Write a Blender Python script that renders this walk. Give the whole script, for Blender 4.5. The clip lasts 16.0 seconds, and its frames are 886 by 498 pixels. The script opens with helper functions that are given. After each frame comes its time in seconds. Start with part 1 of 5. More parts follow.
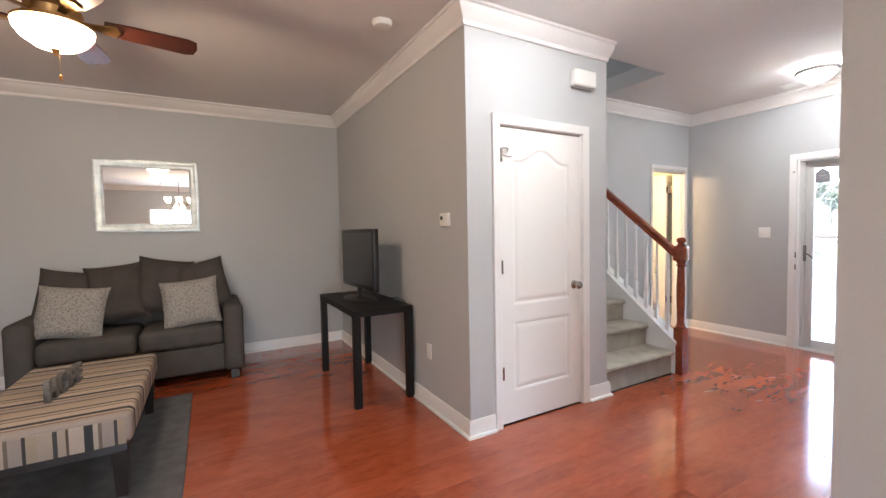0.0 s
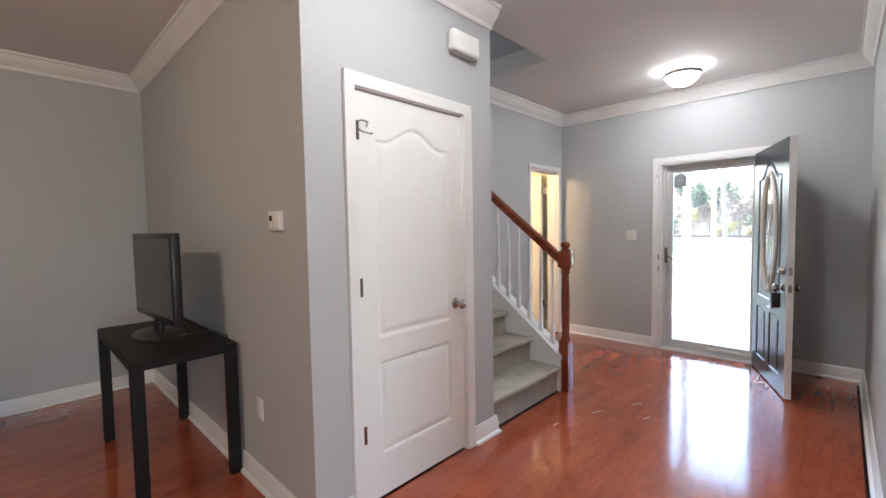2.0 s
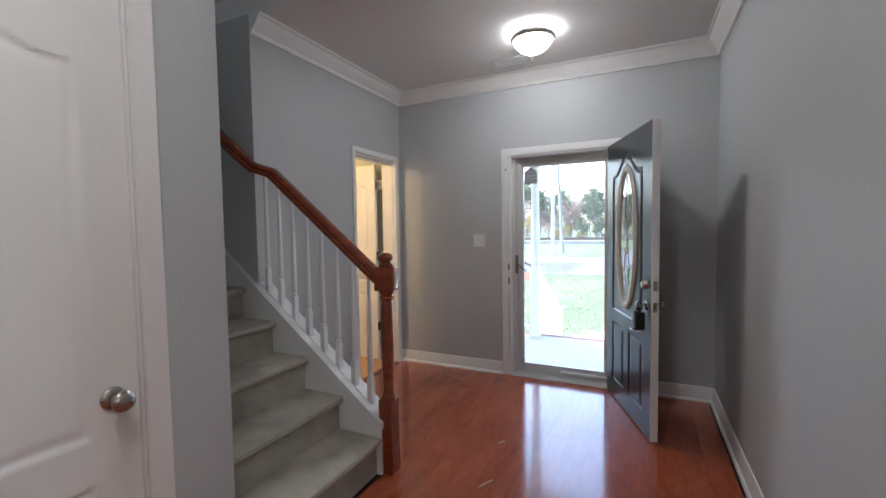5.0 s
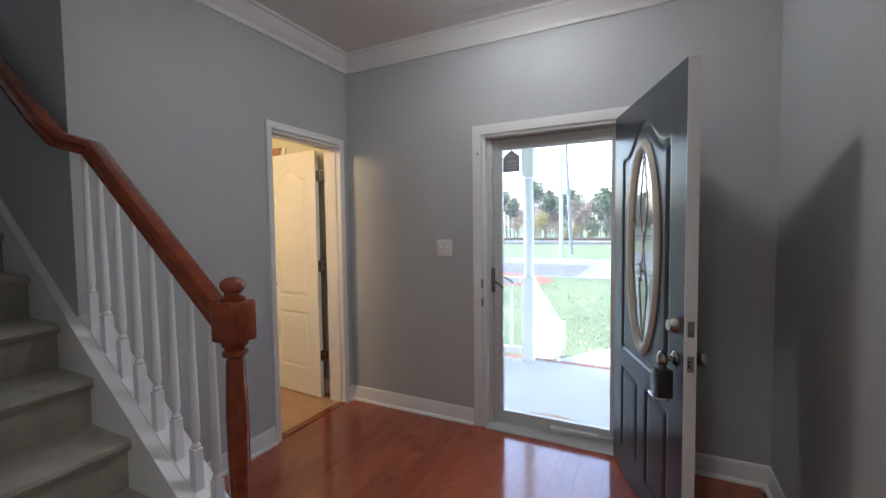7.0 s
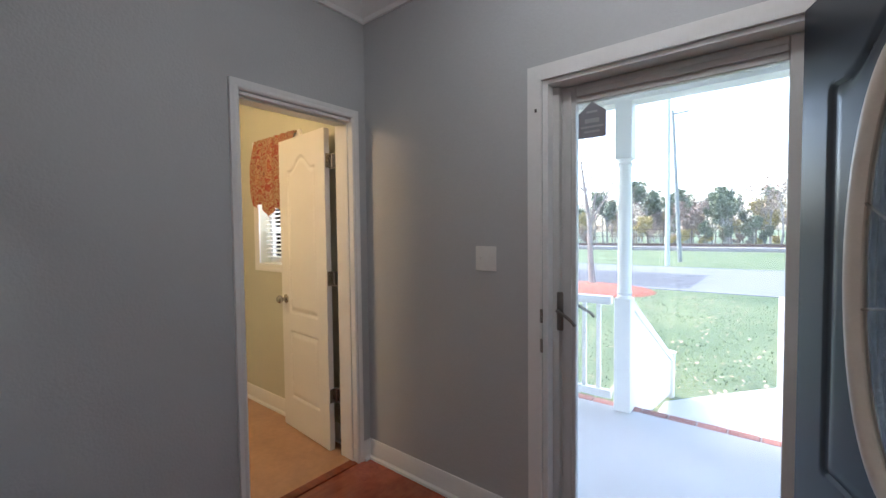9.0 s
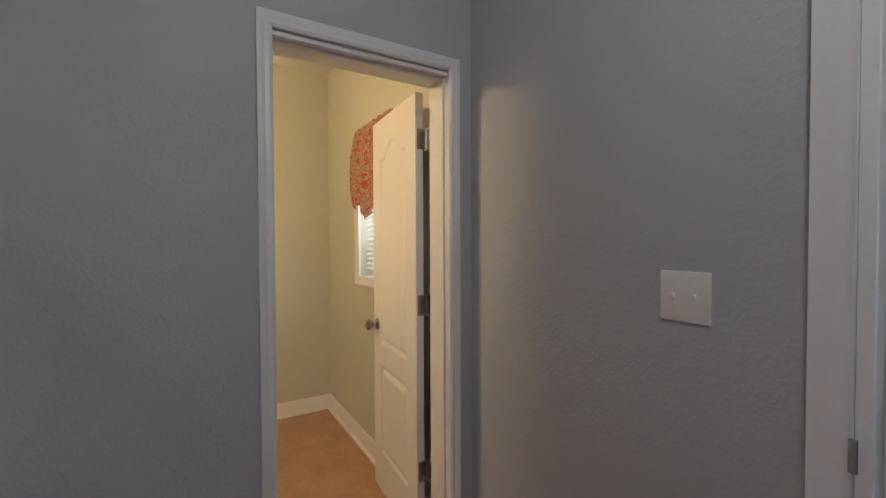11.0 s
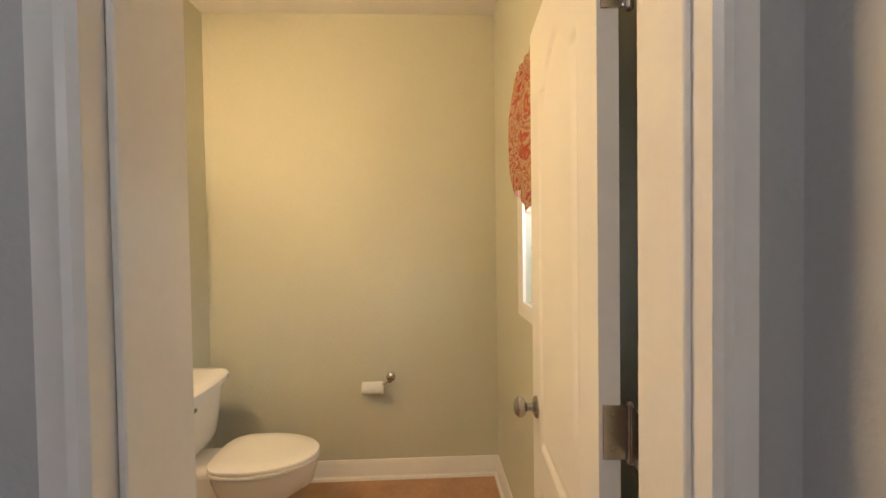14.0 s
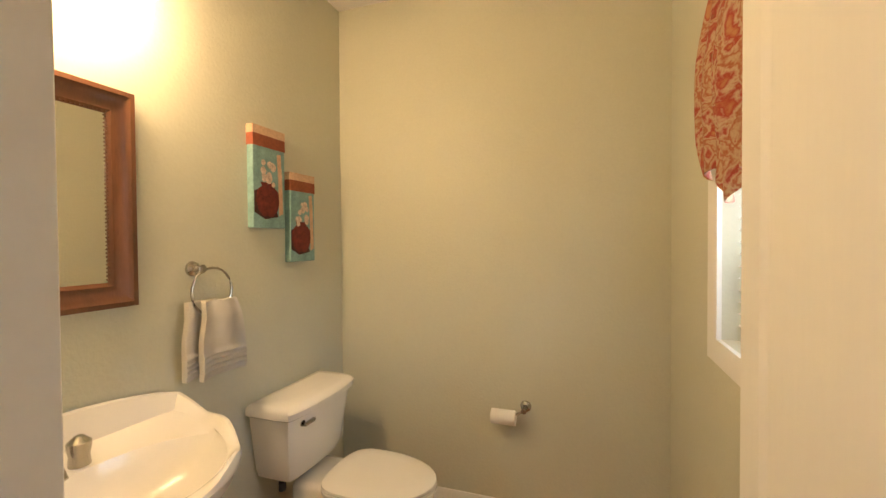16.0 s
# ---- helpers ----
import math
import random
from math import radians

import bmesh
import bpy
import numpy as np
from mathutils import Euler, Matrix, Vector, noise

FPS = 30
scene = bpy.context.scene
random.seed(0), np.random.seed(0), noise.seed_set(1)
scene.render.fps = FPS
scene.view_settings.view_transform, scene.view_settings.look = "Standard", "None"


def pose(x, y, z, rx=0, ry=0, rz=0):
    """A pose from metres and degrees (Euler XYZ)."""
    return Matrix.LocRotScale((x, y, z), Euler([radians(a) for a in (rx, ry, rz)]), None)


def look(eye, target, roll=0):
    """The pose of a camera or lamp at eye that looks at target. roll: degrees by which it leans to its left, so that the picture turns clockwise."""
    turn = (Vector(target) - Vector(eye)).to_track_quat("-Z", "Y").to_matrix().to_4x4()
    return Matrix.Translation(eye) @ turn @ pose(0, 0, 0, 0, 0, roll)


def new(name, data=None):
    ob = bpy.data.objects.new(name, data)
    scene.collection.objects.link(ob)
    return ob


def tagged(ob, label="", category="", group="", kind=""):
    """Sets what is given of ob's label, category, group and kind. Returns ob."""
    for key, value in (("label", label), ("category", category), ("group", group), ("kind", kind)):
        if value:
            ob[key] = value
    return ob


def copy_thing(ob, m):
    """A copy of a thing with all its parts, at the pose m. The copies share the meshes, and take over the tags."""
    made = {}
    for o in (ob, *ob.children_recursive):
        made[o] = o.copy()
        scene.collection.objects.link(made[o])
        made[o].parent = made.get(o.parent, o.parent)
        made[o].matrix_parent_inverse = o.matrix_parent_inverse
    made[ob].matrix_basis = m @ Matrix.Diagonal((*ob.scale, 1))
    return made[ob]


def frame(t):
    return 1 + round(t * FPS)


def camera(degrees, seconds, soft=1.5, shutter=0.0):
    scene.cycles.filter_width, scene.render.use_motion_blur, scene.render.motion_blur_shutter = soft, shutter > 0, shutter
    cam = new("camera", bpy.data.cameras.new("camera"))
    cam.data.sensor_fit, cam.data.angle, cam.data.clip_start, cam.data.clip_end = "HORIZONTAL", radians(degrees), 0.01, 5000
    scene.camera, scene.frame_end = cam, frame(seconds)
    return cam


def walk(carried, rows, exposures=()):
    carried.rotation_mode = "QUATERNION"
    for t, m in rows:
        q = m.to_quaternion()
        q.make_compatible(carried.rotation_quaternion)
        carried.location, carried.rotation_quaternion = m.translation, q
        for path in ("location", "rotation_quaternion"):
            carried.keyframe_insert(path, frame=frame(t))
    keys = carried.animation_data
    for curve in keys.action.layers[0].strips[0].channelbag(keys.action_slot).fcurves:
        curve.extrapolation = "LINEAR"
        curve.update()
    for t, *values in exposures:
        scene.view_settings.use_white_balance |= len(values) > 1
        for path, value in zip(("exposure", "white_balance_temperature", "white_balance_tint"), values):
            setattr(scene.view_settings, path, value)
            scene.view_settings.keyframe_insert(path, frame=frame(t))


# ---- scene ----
cam = camera(93.6, 16.0)
PATH = [
    (0, (0.222, 0.235, 1.354), (-1.519, 1.217, 1.26), -1.1),
    (0.5, (0.022, 0.317, 1.376), (-1.636, 1.43, 1.273), -1.1),
    (1, (-0.115, 0.432, 1.36), (-1.676, 1.678, 1.261), -1.1),
    (1.5, (-0.25, 0.616, 1.371), (-1.723, 1.964, 1.267), -1.1),
    (2, (-0.351, 0.788, 1.377), (-1.734, 2.23, 1.272), -1.0),
    (2.5, (-0.47, 0.957, 1.379), (-1.757, 2.485, 1.276), -0.8),
    (3, (-0.556, 1.112, 1.369), (-1.74, 2.72, 1.27), -0.8),
    (3.5, (-0.614, 1.335, 1.358), (-1.698, 3.013, 1.26), -0.9),
    (4, (-0.635, 1.539, 1.364), (-1.629, 3.272, 1.269), -1.0),
    (4.5, (-0.672, 1.771, 1.361), (-1.579, 3.552, 1.264), -0.9),
    (5, (-0.712, 2.0, 1.372), (-1.566, 3.805, 1.272), -0.9),
    (7.5, (-0.794, 3.317, 1.393), (-1.73, 5.082, 1.291), -0.6),
    (8, (-0.861, 3.574, 1.369), (-1.917, 5.269, 1.277), -0.5),
    (8.5, (-0.942, 3.794, 1.377), (-2.096, 5.426, 1.299), -0.6),
    (9, (-0.998, 4.045, 1.374), (-2.257, 5.598, 1.297), -0.6),
    (9.5, (-1.101, 4.246, 1.368), (-2.492, 5.681, 1.29), -0.4),
    (10, (-1.248, 4.409, 1.391), (-2.758, 5.719, 1.319), -0.3),
    (12.5, (-2.029, 5.158, 1.368), (-3.939, 5.749, 1.341), -0.5),
    (13, (-2.189, 5.241, 1.394), (-4.141, 5.676, 1.345), -0.9),
    (13.5, (-2.357, 5.274, 1.419), (-4.337, 5.547, 1.353), -1.2),
    (14, (-2.508, 5.305, 1.415), (-4.506, 5.383, 1.372), -0.8),
    (14.5, (-2.632, 5.333, 1.425), (-4.628, 5.219, 1.376), -0.8),
    (15, (-2.741, 5.359, 1.429), (-4.717, 5.054, 1.38), -0.6),
    (15.5, (-2.836, 5.369, 1.429), (-4.772, 4.87, 1.387), -0.5),
    (16, (-2.908, 5.372, 1.428), (-4.796, 4.714, 1.39), -0.4),
]
EXPOSURES = [(0, 4.82, 6400, 11), (2, 4.45, 6250, 10), (3.5, 4.0, 6150, 10), (5, 3.7, 6120, 9), (7.5, 3.45, 6100, 9), (9, 3.25, 6080, 10), (10, 2.9, 6050, 10), (12.5, 3.72, 6300, 10), (14, 3.5, 6500, 10), (16, 3.4, 6550, 10)]
walk(cam, [(t, look(eye, target, roll)) for t, eye, target, roll in PATH], EXPOSURES)

# ---- daylight ----
SUN_ELEV, SUN_HEADING = radians(50), radians(275)
world = bpy.data.worlds.new("sky")
scene.world = world
world.use_nodes = True
wn = world.node_tree
sky = wn.nodes.new("ShaderNodeTexSky")
sky.sky_type = "NISHITA"
sky.sun_disc = False
sky.sun_elevation = SUN_ELEV
sky.sun_rotation = SUN_HEADING
sky.dust_density = 2.5
wn.nodes["Background"].inputs["Strength"].default_value = 0.135
wn.links.new(sky.outputs["Color"], wn.nodes["Background"].inputs["Color"])


def lamp(name, kind, energy, colour, m, size=0.1):
    data = bpy.data.lights.new(name, kind)
    data.energy, data.color = energy, colour
    if kind == "SUN":
        data.angle = size
    elif kind == "AREA":
        data.shape, data.size, data.size_y = "RECTANGLE", size[0], size[1]
    else:
        data.shadow_soft_size = size
    ob = new(name, data)
    ob.matrix_world = m
    return ob


sun_way = Vector((math.sin(SUN_HEADING) * math.cos(SUN_ELEV), math.cos(SUN_HEADING) * math.cos(SUN_ELEV), math.sin(SUN_ELEV)))
lamp("sun", "SUN", 0.5, (1, 0.93, 0.84), look(sun_way * 50, (0, 0, 0)), radians(12))

WARM = (1.0, 0.62, 0.30)
FAN_COLOUR = (1.0, 0.74, 0.50)
HALL_COLOUR = (0.96, 0.97, 1.0)
DAY = (0.86, 0.94, 1.0)
for x, y in ((-1.40, 4.98), (-1.12, 2.05)):
    lamp("hall_bulb", "POINT", 1.15, HALL_COLOUR, pose(x, y, 2.692), 0.04)
lamp("fan_bulb", "POINT", 1.3, FAN_COLOUR, pose(-2.505, -0.375, 2.30), 0.06)
for k in range(3):
    lamp("vanity_bulb", "POINT", 1.25, WARM, pose(-3.72 + 0.14 * k, 4.14, 2.17), 0.03)
lamp("chandelier_bulb", "POINT", 0.4, FAN_COLOUR, pose(2.2, -0.35, 2.02), 0.12)
lamp("window_daylight", "AREA", 3.0, DAY, look((4.46, -0.45, 1.45), (-2, 0.6, 1.2)), (1.4, 1.2))
lamp("powder_window_daylight", "AREA", 0.6, DAY, look((-3.96, 5.79, 1.6), (-3.96, 4.0, 1.3)), (0.48, 0.8))
# fill added to brighten the upper stairwell; no window is known there
lamp("stair_fill_light", "AREA", 0.45, DAY, look((-5.16, 3.45, 4.65), (-3, 3.45, 4.0)), (0.45, 0.35))


# ---- materials ----
def nodes_of(name):
    m = bpy.data.materials.new(name)
    m.use_nodes = True
    t = m.node_tree
    return m, t, t.nodes["Principled BSDF"]


def mat(name, colour, rough=0.5, metal=0.0, vary=0.12, scale=8.0, grain=120.0, bump=0.1, depth=0.002, stretch=(1, 1, 1), spec=0.5,
        per_object=0.0, colour2=None, coat=0.0):
    """A surface with a broad tone change, a fine grain and a relief."""
    m, t, b = nodes_of(name)
    n, l = t.nodes, t.links
    co = n.new("ShaderNodeTexCoord")
    mp = n.new("ShaderNodeMapping")
    mp.inputs["Scale"].default_value = stretch
    if per_object:
        info = n.new("ShaderNodeObjectInfo")
        add = n.new("ShaderNodeVectorMath")
        add.operation = "MULTIPLY_ADD"
        l.new(info.outputs["Random"], add.inputs[0])
        add.inputs[1].default_value = (37, 51, 23)
        l.new(co.outputs["Object"], add.inputs[2])
        l.new(add.outputs[0], mp.inputs["Vector"])
    else:
        l.new(co.outputs["Object"], mp.inputs["Vector"])
    broad, fine = n.new("ShaderNodeTexNoise"), n.new("ShaderNodeTexNoise")
    for tex, s, d in ((broad, scale, 4), (fine, grain, 3)):
        tex.inputs["Scale"].default_value = s
        tex.inputs["Detail"].default_value = d
        l.new(mp.outputs["Vector"], tex.inputs["Vector"])
    mixv = n.new("ShaderNodeMath")
    mixv.operation = "MULTIPLY_ADD"
    l.new(fine.outputs["Fac"], mixv.inputs[0])
    mixv.inputs[1].default_value = 0.4
    half = n.new("ShaderNodeMath")
    half.operation = "MULTIPLY"
    l.new(broad.outputs["Fac"], half.inputs[0])
    half.inputs[1].default_value = 0.6
    l.new(half.outputs[0], mixv.inputs[2])
    fac = mixv.outputs[0]
    if per_object:
        more = n.new("ShaderNodeMath")
        more.operation = "MULTIPLY_ADD"
        l.new(info.outputs["Random"], more.inputs[0])
        more.inputs[1].default_value = per_object
        l.new(fac, more.inputs[2])
        sub = n.new("ShaderNodeMath")
        sub.operation = "SUBTRACT"
        l.new(more.outputs[0], sub.inputs[0])
        sub.inputs[1].default_value = per_object / 2
        fac = sub.outputs[0]
    ramp = n.new("ShaderNodeValToRGB")
    a = [max(c * (1 - vary), 0) for c in colour]
    z = [min(c * (1 + vary), 1) for c in (colour2 or colour)]
    ramp.color_ramp.elements[0].position, ramp.color_ramp.elements[1].position = 0.3, 0.7
    ramp.color_ramp.elements[0].color, ramp.color_ramp.elements[1].color = (*a, 1), (*z, 1)
    l.new(fac, ramp.inputs["Fac"])
    l.new(ramp.outputs["Color"], b.inputs["Base Color"])
    b.inputs["Roughness"].default_value, b.inputs["Metallic"].default_value = rough, metal
    b.inputs["Specular IOR Level"].default_value = spec
    b.inputs["Coat Weight"].default_value = coat
    b.inputs["Coat Roughness"].default_value = 0.08
    if bump:
        bp = n.new("ShaderNodeBump")
        bp.inputs["Strength"].default_value, bp.inputs["Distance"].default_value = bump, depth
        l.new(fine.outputs["Fac"], bp.inputs["Height"])
        l.new(bp.outputs["Normal"], b.inputs["Normal"])
    return m


def glow(name, colour, strength):
    m, t, b = nodes_of(name)
    b.inputs["Base Color"].default_value = (0.8, 0.8, 0.78, 1)
    b.inputs["Emission Color"].default_value = (*colour, 1)
    b.inputs["Emission Strength"].default_value = strength
    b.inputs["Roughness"].default_value = 0.3
    return m


def pane_glass(name, tint=(1, 1, 1), gloss=0.02, glare_veil=0.0):
    m, t, b = nodes_of(name)
    n, l = t.nodes, t.links
    n.remove(b)
    tr, gl, fr, mx = (n.new(k) for k in ("ShaderNodeBsdfTransparent", "ShaderNodeBsdfGlossy", "ShaderNodeFresnel", "ShaderNodeMixShader"))
    tr.inputs["Color"].default_value = (*tint, 1)
    gl.inputs["Roughness"].default_value = gloss
    fr.inputs["IOR"].default_value = 1.45
    l.new(fr.outputs[0], mx.inputs[0])
    l.new(tr.outputs[0], mx.inputs[1])
    l.new(gl.outputs[0], mx.inputs[2])
    out = mx.outputs[0]
    if glare_veil:
        # veil mixed in to imitate glare haze; scatters a little daylight from behind
        ds, mx2, nz = n.new("ShaderNodeBsdfTranslucent"), n.new("ShaderNodeMixShader"), n.new("ShaderNodeTexNoise")
        ds.inputs["Color"].default_value = (0.9, 0.93, 0.95, 1)
        nz.inputs["Scale"].default_value = 2.5
        mul = n.new("ShaderNodeMath")
        mul.operation = "MULTIPLY"
        l.new(nz.outputs["Fac"], mul.inputs[0])
        mul.inputs[1].default_value = glare_veil * 2
        l.new(mul.outputs[0], mx2.inputs[0])
        l.new(out, mx2.inputs[1])
        l.new(ds.outputs[0], mx2.inputs[2])
        out = mx2.outputs[0]
    l.new(out, n["Material Output"].inputs["Surface"])
    return m


def striped(name, bands, period, axis=0, rough=0.9, offset=0.0, bump_scale=400):
    """Woven cloth with stripes: bands of (start in 0..1, colour), repeated along one axis."""
    m, t, b = nodes_of(name)
    n, l = t.nodes, t.links
    co, sep = n.new("ShaderNodeTexCoord"), n.new("ShaderNodeSeparateXYZ")
    l.new(co.outputs["Object"], sep.inputs[0])
    fr, mul = n.new("ShaderNodeMath"), n.new("ShaderNodeMath")
    mul.operation, fr.operation = "MULTIPLY_ADD", "FRACT"
    l.new(sep.outputs[axis], mul.inputs[0])
    mul.inputs[1].default_value, mul.inputs[2].default_value = 1 / period, offset
    l.new(mul.outputs[0], fr.inputs[0])
    ramp = n.new("ShaderNodeValToRGB")
    ramp.color_ramp.interpolation = "CONSTANT"
    el = ramp.color_ramp.elements
    while len(el) < len(bands):
        el.new(0.5)
    for k, (p, c) in enumerate(bands):
        el[k].position = p
    for k, (p, c) in enumerate(bands):
        el[k].color = (*c, 1)
    l.new(fr.outputs[0], ramp.inputs["Fac"])
    weave = n.new("ShaderNodeTexNoise")
    weave.inputs["Scale"].default_value = bump_scale
    l.new(co.outputs["Object"], weave.inputs["Vector"])
    mixc = n.new("ShaderNodeMixRGB")
    mixc.blend_type = "OVERLAY"
    mixc.inputs["Fac"].default_value = 0.35
    l.new(ramp.outputs["Color"], mixc.inputs[1])
    l.new(weave.outputs["Fac"], mixc.inputs[2])
    l.new(mixc.outputs[0], b.inputs["Base Color"])
    bp = n.new("ShaderNodeBump")
    bp.inputs["Strength"].default_value, bp.inputs["Distance"].default_value = 0.4, 0.002
    l.new(weave.outputs["Fac"], bp.inputs["Height"])
    l.new(bp.outputs["Normal"], b.inputs["Normal"])
    b.inputs["Roughness"].default_value = rough
    return m


def patterned(name, scale, stops, detail="voronoi", rough=0.9, warp=0.0):
    """Printed or woven cloth: colour stops over cells bent by noise."""
    m, t, b = nodes_of(name)
    n, l = t.nodes, t.links
    co = n.new("ShaderNodeTexCoord")
    src = co.outputs["Object"]
    if warp:
        ns, add = n.new("ShaderNodeTexNoise"), n.new("ShaderNodeVectorMath")
        ns.inputs["Scale"].default_value = scale * 0.5
        l.new(src, ns.inputs["Vector"])
        add.operation = "MULTIPLY_ADD"
        l.new(ns.outputs["Color"], add.inputs[0])
        add.inputs[1].default_value = (warp, warp, warp)
        l.new(src, add.inputs[2])
        src = add.outputs[0]
    if detail == "voronoi":
        tex = n.new("ShaderNodeTexVoronoi")
        tex.inputs["Scale"].default_value = scale
        out = tex.outputs["Distance"]
    elif detail == "rings":
        tex = n.new("ShaderNodeTexVoronoi")
        tex.inputs["Scale"].default_value = scale
        wave = n.new("ShaderNodeMath")
        wave.operation = "PINGPONG"
        wave.inputs[1].default_value = 0.16
        l.new(tex.outputs["Distance"], wave.inputs[0])
        up = n.new("ShaderNodeMath")
        up.operation = "MULTIPLY"
        up.inputs[1].default_value = 6.2
        l.new(wave.outputs[0], up.inputs[0])
        out = up.outputs[0]
    else:
        tex = n.new("ShaderNodeTexNoise")
        tex.inputs["Scale"].default_value = scale
        tex.inputs["Detail"].default_value = 5
        out = tex.outputs["Fac"]
    l.new(src, tex.inputs["Vector"])
    ramp = n.new("ShaderNodeValToRGB")
    el = ramp.color_ramp.elements
    while len(el) < len(stops):
        el.new(0.5)
    for k, (p, c) in enumerate(stops):
        el[k].position = p
    for k, (p, c) in enumerate(stops):
        el[k].color = (*c, 1)
    l.new(out, ramp.inputs["Fac"])
    l.new(ramp.outputs["Color"], b.inputs["Base Color"])
    b.inputs["Roughness"].default_value = rough
    bp = n.new("ShaderNodeBump")
    bp.inputs["Strength"].default_value, bp.inputs["Distance"].default_value = 0.3, 0.002
    l.new(out, bp.inputs["Height"])
    l.new(bp.outputs["Normal"], b.inputs["Normal"])
    return m


PAINT = mat("grey_wall_paint", (0.475, 0.49, 0.50), 0.55, vary=0.04, scale=1.5, grain=95, bump=0.45, depth=0.003)
PAINT_POWDER = mat("sage_wall_paint", (0.57, 0.575, 0.475), 0.5, vary=0.04, scale=1.5, grain=85, bump=0.5, depth=0.003)
CEILING = mat("ceiling_paint", (0.74, 0.73, 0.72), 0.8, vary=0.03, scale=2, grain=220, bump=0.2, depth=0.001)
TRIM = mat("white_trim_paint", (0.80, 0.80, 0.79), 0.35, vary=0.03, scale=5, grain=60, bump=0.04, depth=0.001)
DOORWHITE = mat("white_door_paint", (0.80, 0.80, 0.785), 0.4, vary=0.02, scale=3, grain=90, bump=0.06, depth=0.0006, stretch=(1, 1, 0.1))
CHERRY = mat("cherry_floor_plank", (0.32, 0.060, 0.023), 0.16, vary=0.22, scale=2.2, grain=14, bump=0, depth=0.0008, stretch=(3, 0.8, 1), per_object=0.05,
             colour2=(0.39, 0.088, 0.035), spec=0.5, coat=0.6)
SUBFLOOR = mat("floor_joint", (0.05, 0.015, 0.01), 0.7)
CHERRYRAIL = mat("cherry_rail_wood", (0.20, 0.036, 0.013), 0.2, vary=0.25, scale=6, grain=40, bump=0.04, stretch=(0.4, 4, 4), colour2=(0.26, 0.055, 0.02), coat=0.4)
CARPET = mat("stair_carpet", (0.47, 0.44, 0.37), 0.98, vary=0.22, scale=9, grain=260, bump=0.9, depth=0.006, spec=0.1)
RUGM = mat("rug_pile", (0.13, 0.13, 0.135), 0.98, vary=0.3, scale=12, grain=300, bump=0.8, depth=0.005, spec=0.1)
VINYL = mat("tan_vinyl_floor", (0.45, 0.26, 0.15), 0.4, vary=0.18, scale=6, grain=30, bump=0.05)
BLACKWOOD = mat("black_brown_laminate", (0.007, 0.006, 0.006), 0.5, spec=0.25, vary=0.3, scale=6, grain=50, bump=0.06, stretch=(0.3, 3, 3))
DARKLEG = mat("dark_stained_wood", (0.022, 0.016, 0.014), 0.4, vary=0.3)
BLACKPLASTIC = mat("black_plastic", (0.012, 0.012, 0.013), 0.35, vary=0.1)
SCREEN = mat("screen_glass", (0.018, 0.018, 0.019), 0.22, vary=0.05, bump=0)
SOFA = mat("charcoal_sofa_weave", (0.082, 0.075, 0.070), 0.95, vary=0.18, scale=10, grain=420, bump=0.6, depth=0.003, spec=0.15)
SOFAPILLOW = mat("charcoal_pillow_weave", (0.070, 0.060, 0.056), 0.95, vary=0.2, scale=8, grain=380, bump=0.6, depth=0.003, spec=0.15)
PATTERNPILLOW = patterned("woven_diamond_cloth", 62, [(0.0, (0.15, 0.14, 0.13)), (0.42, (0.24, 0.22, 0.205)), (0.55, (0.36, 0.34, 0.32)), (0.8, (0.28, 0.26, 0.24))])
NICKEL = mat("satin_nickel", (0.42, 0.40, 0.37), 0.26, 1.0, vary=0.05, bump=0)
CHROME = mat("chrome", (0.65, 0.65, 0.66), 0.1, 1.0, vary=0.02, bump=0)
BRONZE = mat("dark_bronze", (0.20, 0.185, 0.17), 0.38, 0.85, vary=0.15)
RIMNICKEL = mat("brushed_rim_metal", (0.55, 0.53, 0.50), 0.45, 0.5, vary=0.1, bump=0)
BRASS = mat("antique_brass", (0.42, 0.25, 0.10), 0.3, 0.9, vary=0.15, bump=0)
PLASTIC = mat("white_plastic", (0.78, 0.78, 0.75), 0.4, vary=0.02, bump=0)
PORCELAIN = mat("white_porcelain", (0.80, 0.79, 0.76), 0.12, vary=0.015, scale=3, bump=0)
MIRROR, _t, _b = nodes_of("mirror_silver")
_b.inputs["Base Color"].default_value = (0.86, 0.87, 0.87, 1)
_b.inputs["Metallic"].default_value, _b.inputs["Roughness"].default_value = 1.0, 0.015
SILVERFRAME = mat("silvered_frame", (0.44, 0.48, 0.49), 0.38, 0.55, vary=0.25, scale=14, grain=60, bump=0.3)
BROWNFRAME = mat("brown_wood_frame", (0.14, 0.058, 0.030), 0.3, vary=0.25, scale=8, grain=60, stretch=(3, 3, 0.5), coat=0.2)
SLATEPAINT = mat("slate_blue_door_paint", (0.022, 0.029, 0.039), 0.3, vary=0.08, scale=4, grain=80, bump=0.08, depth=0.0008)
ALUMINIUM = mat("white_storm_door_paint", (0.60, 0.60, 0.59), 0.35, vary=0.05, bump=0)
OVALFRAME = mat("cream_oval_moulding", (0.52, 0.47, 0.41), 0.4, vary=0.06)
PLAQUE = mat("grey_decal", (0.26, 0.26, 0.29), 0.6, vary=0.05, bump=0)
PLAQUEBAR = mat("decal_light_print", (0.40, 0.40, 0.42), 0.6, vary=0.05, bump=0)
GLASS = pane_glass("clear_glass")
STORMGLASS = pane_glass("glare_veiled_storm_glass", glare_veil=0.045)
OVALGLASS = pane_glass("leaded_glass", (0.75, 0.8, 0.8), 0.03)
OVALGLASS.node_tree.nodes["Fresnel"].inputs["IOR"].default_value = 7.0
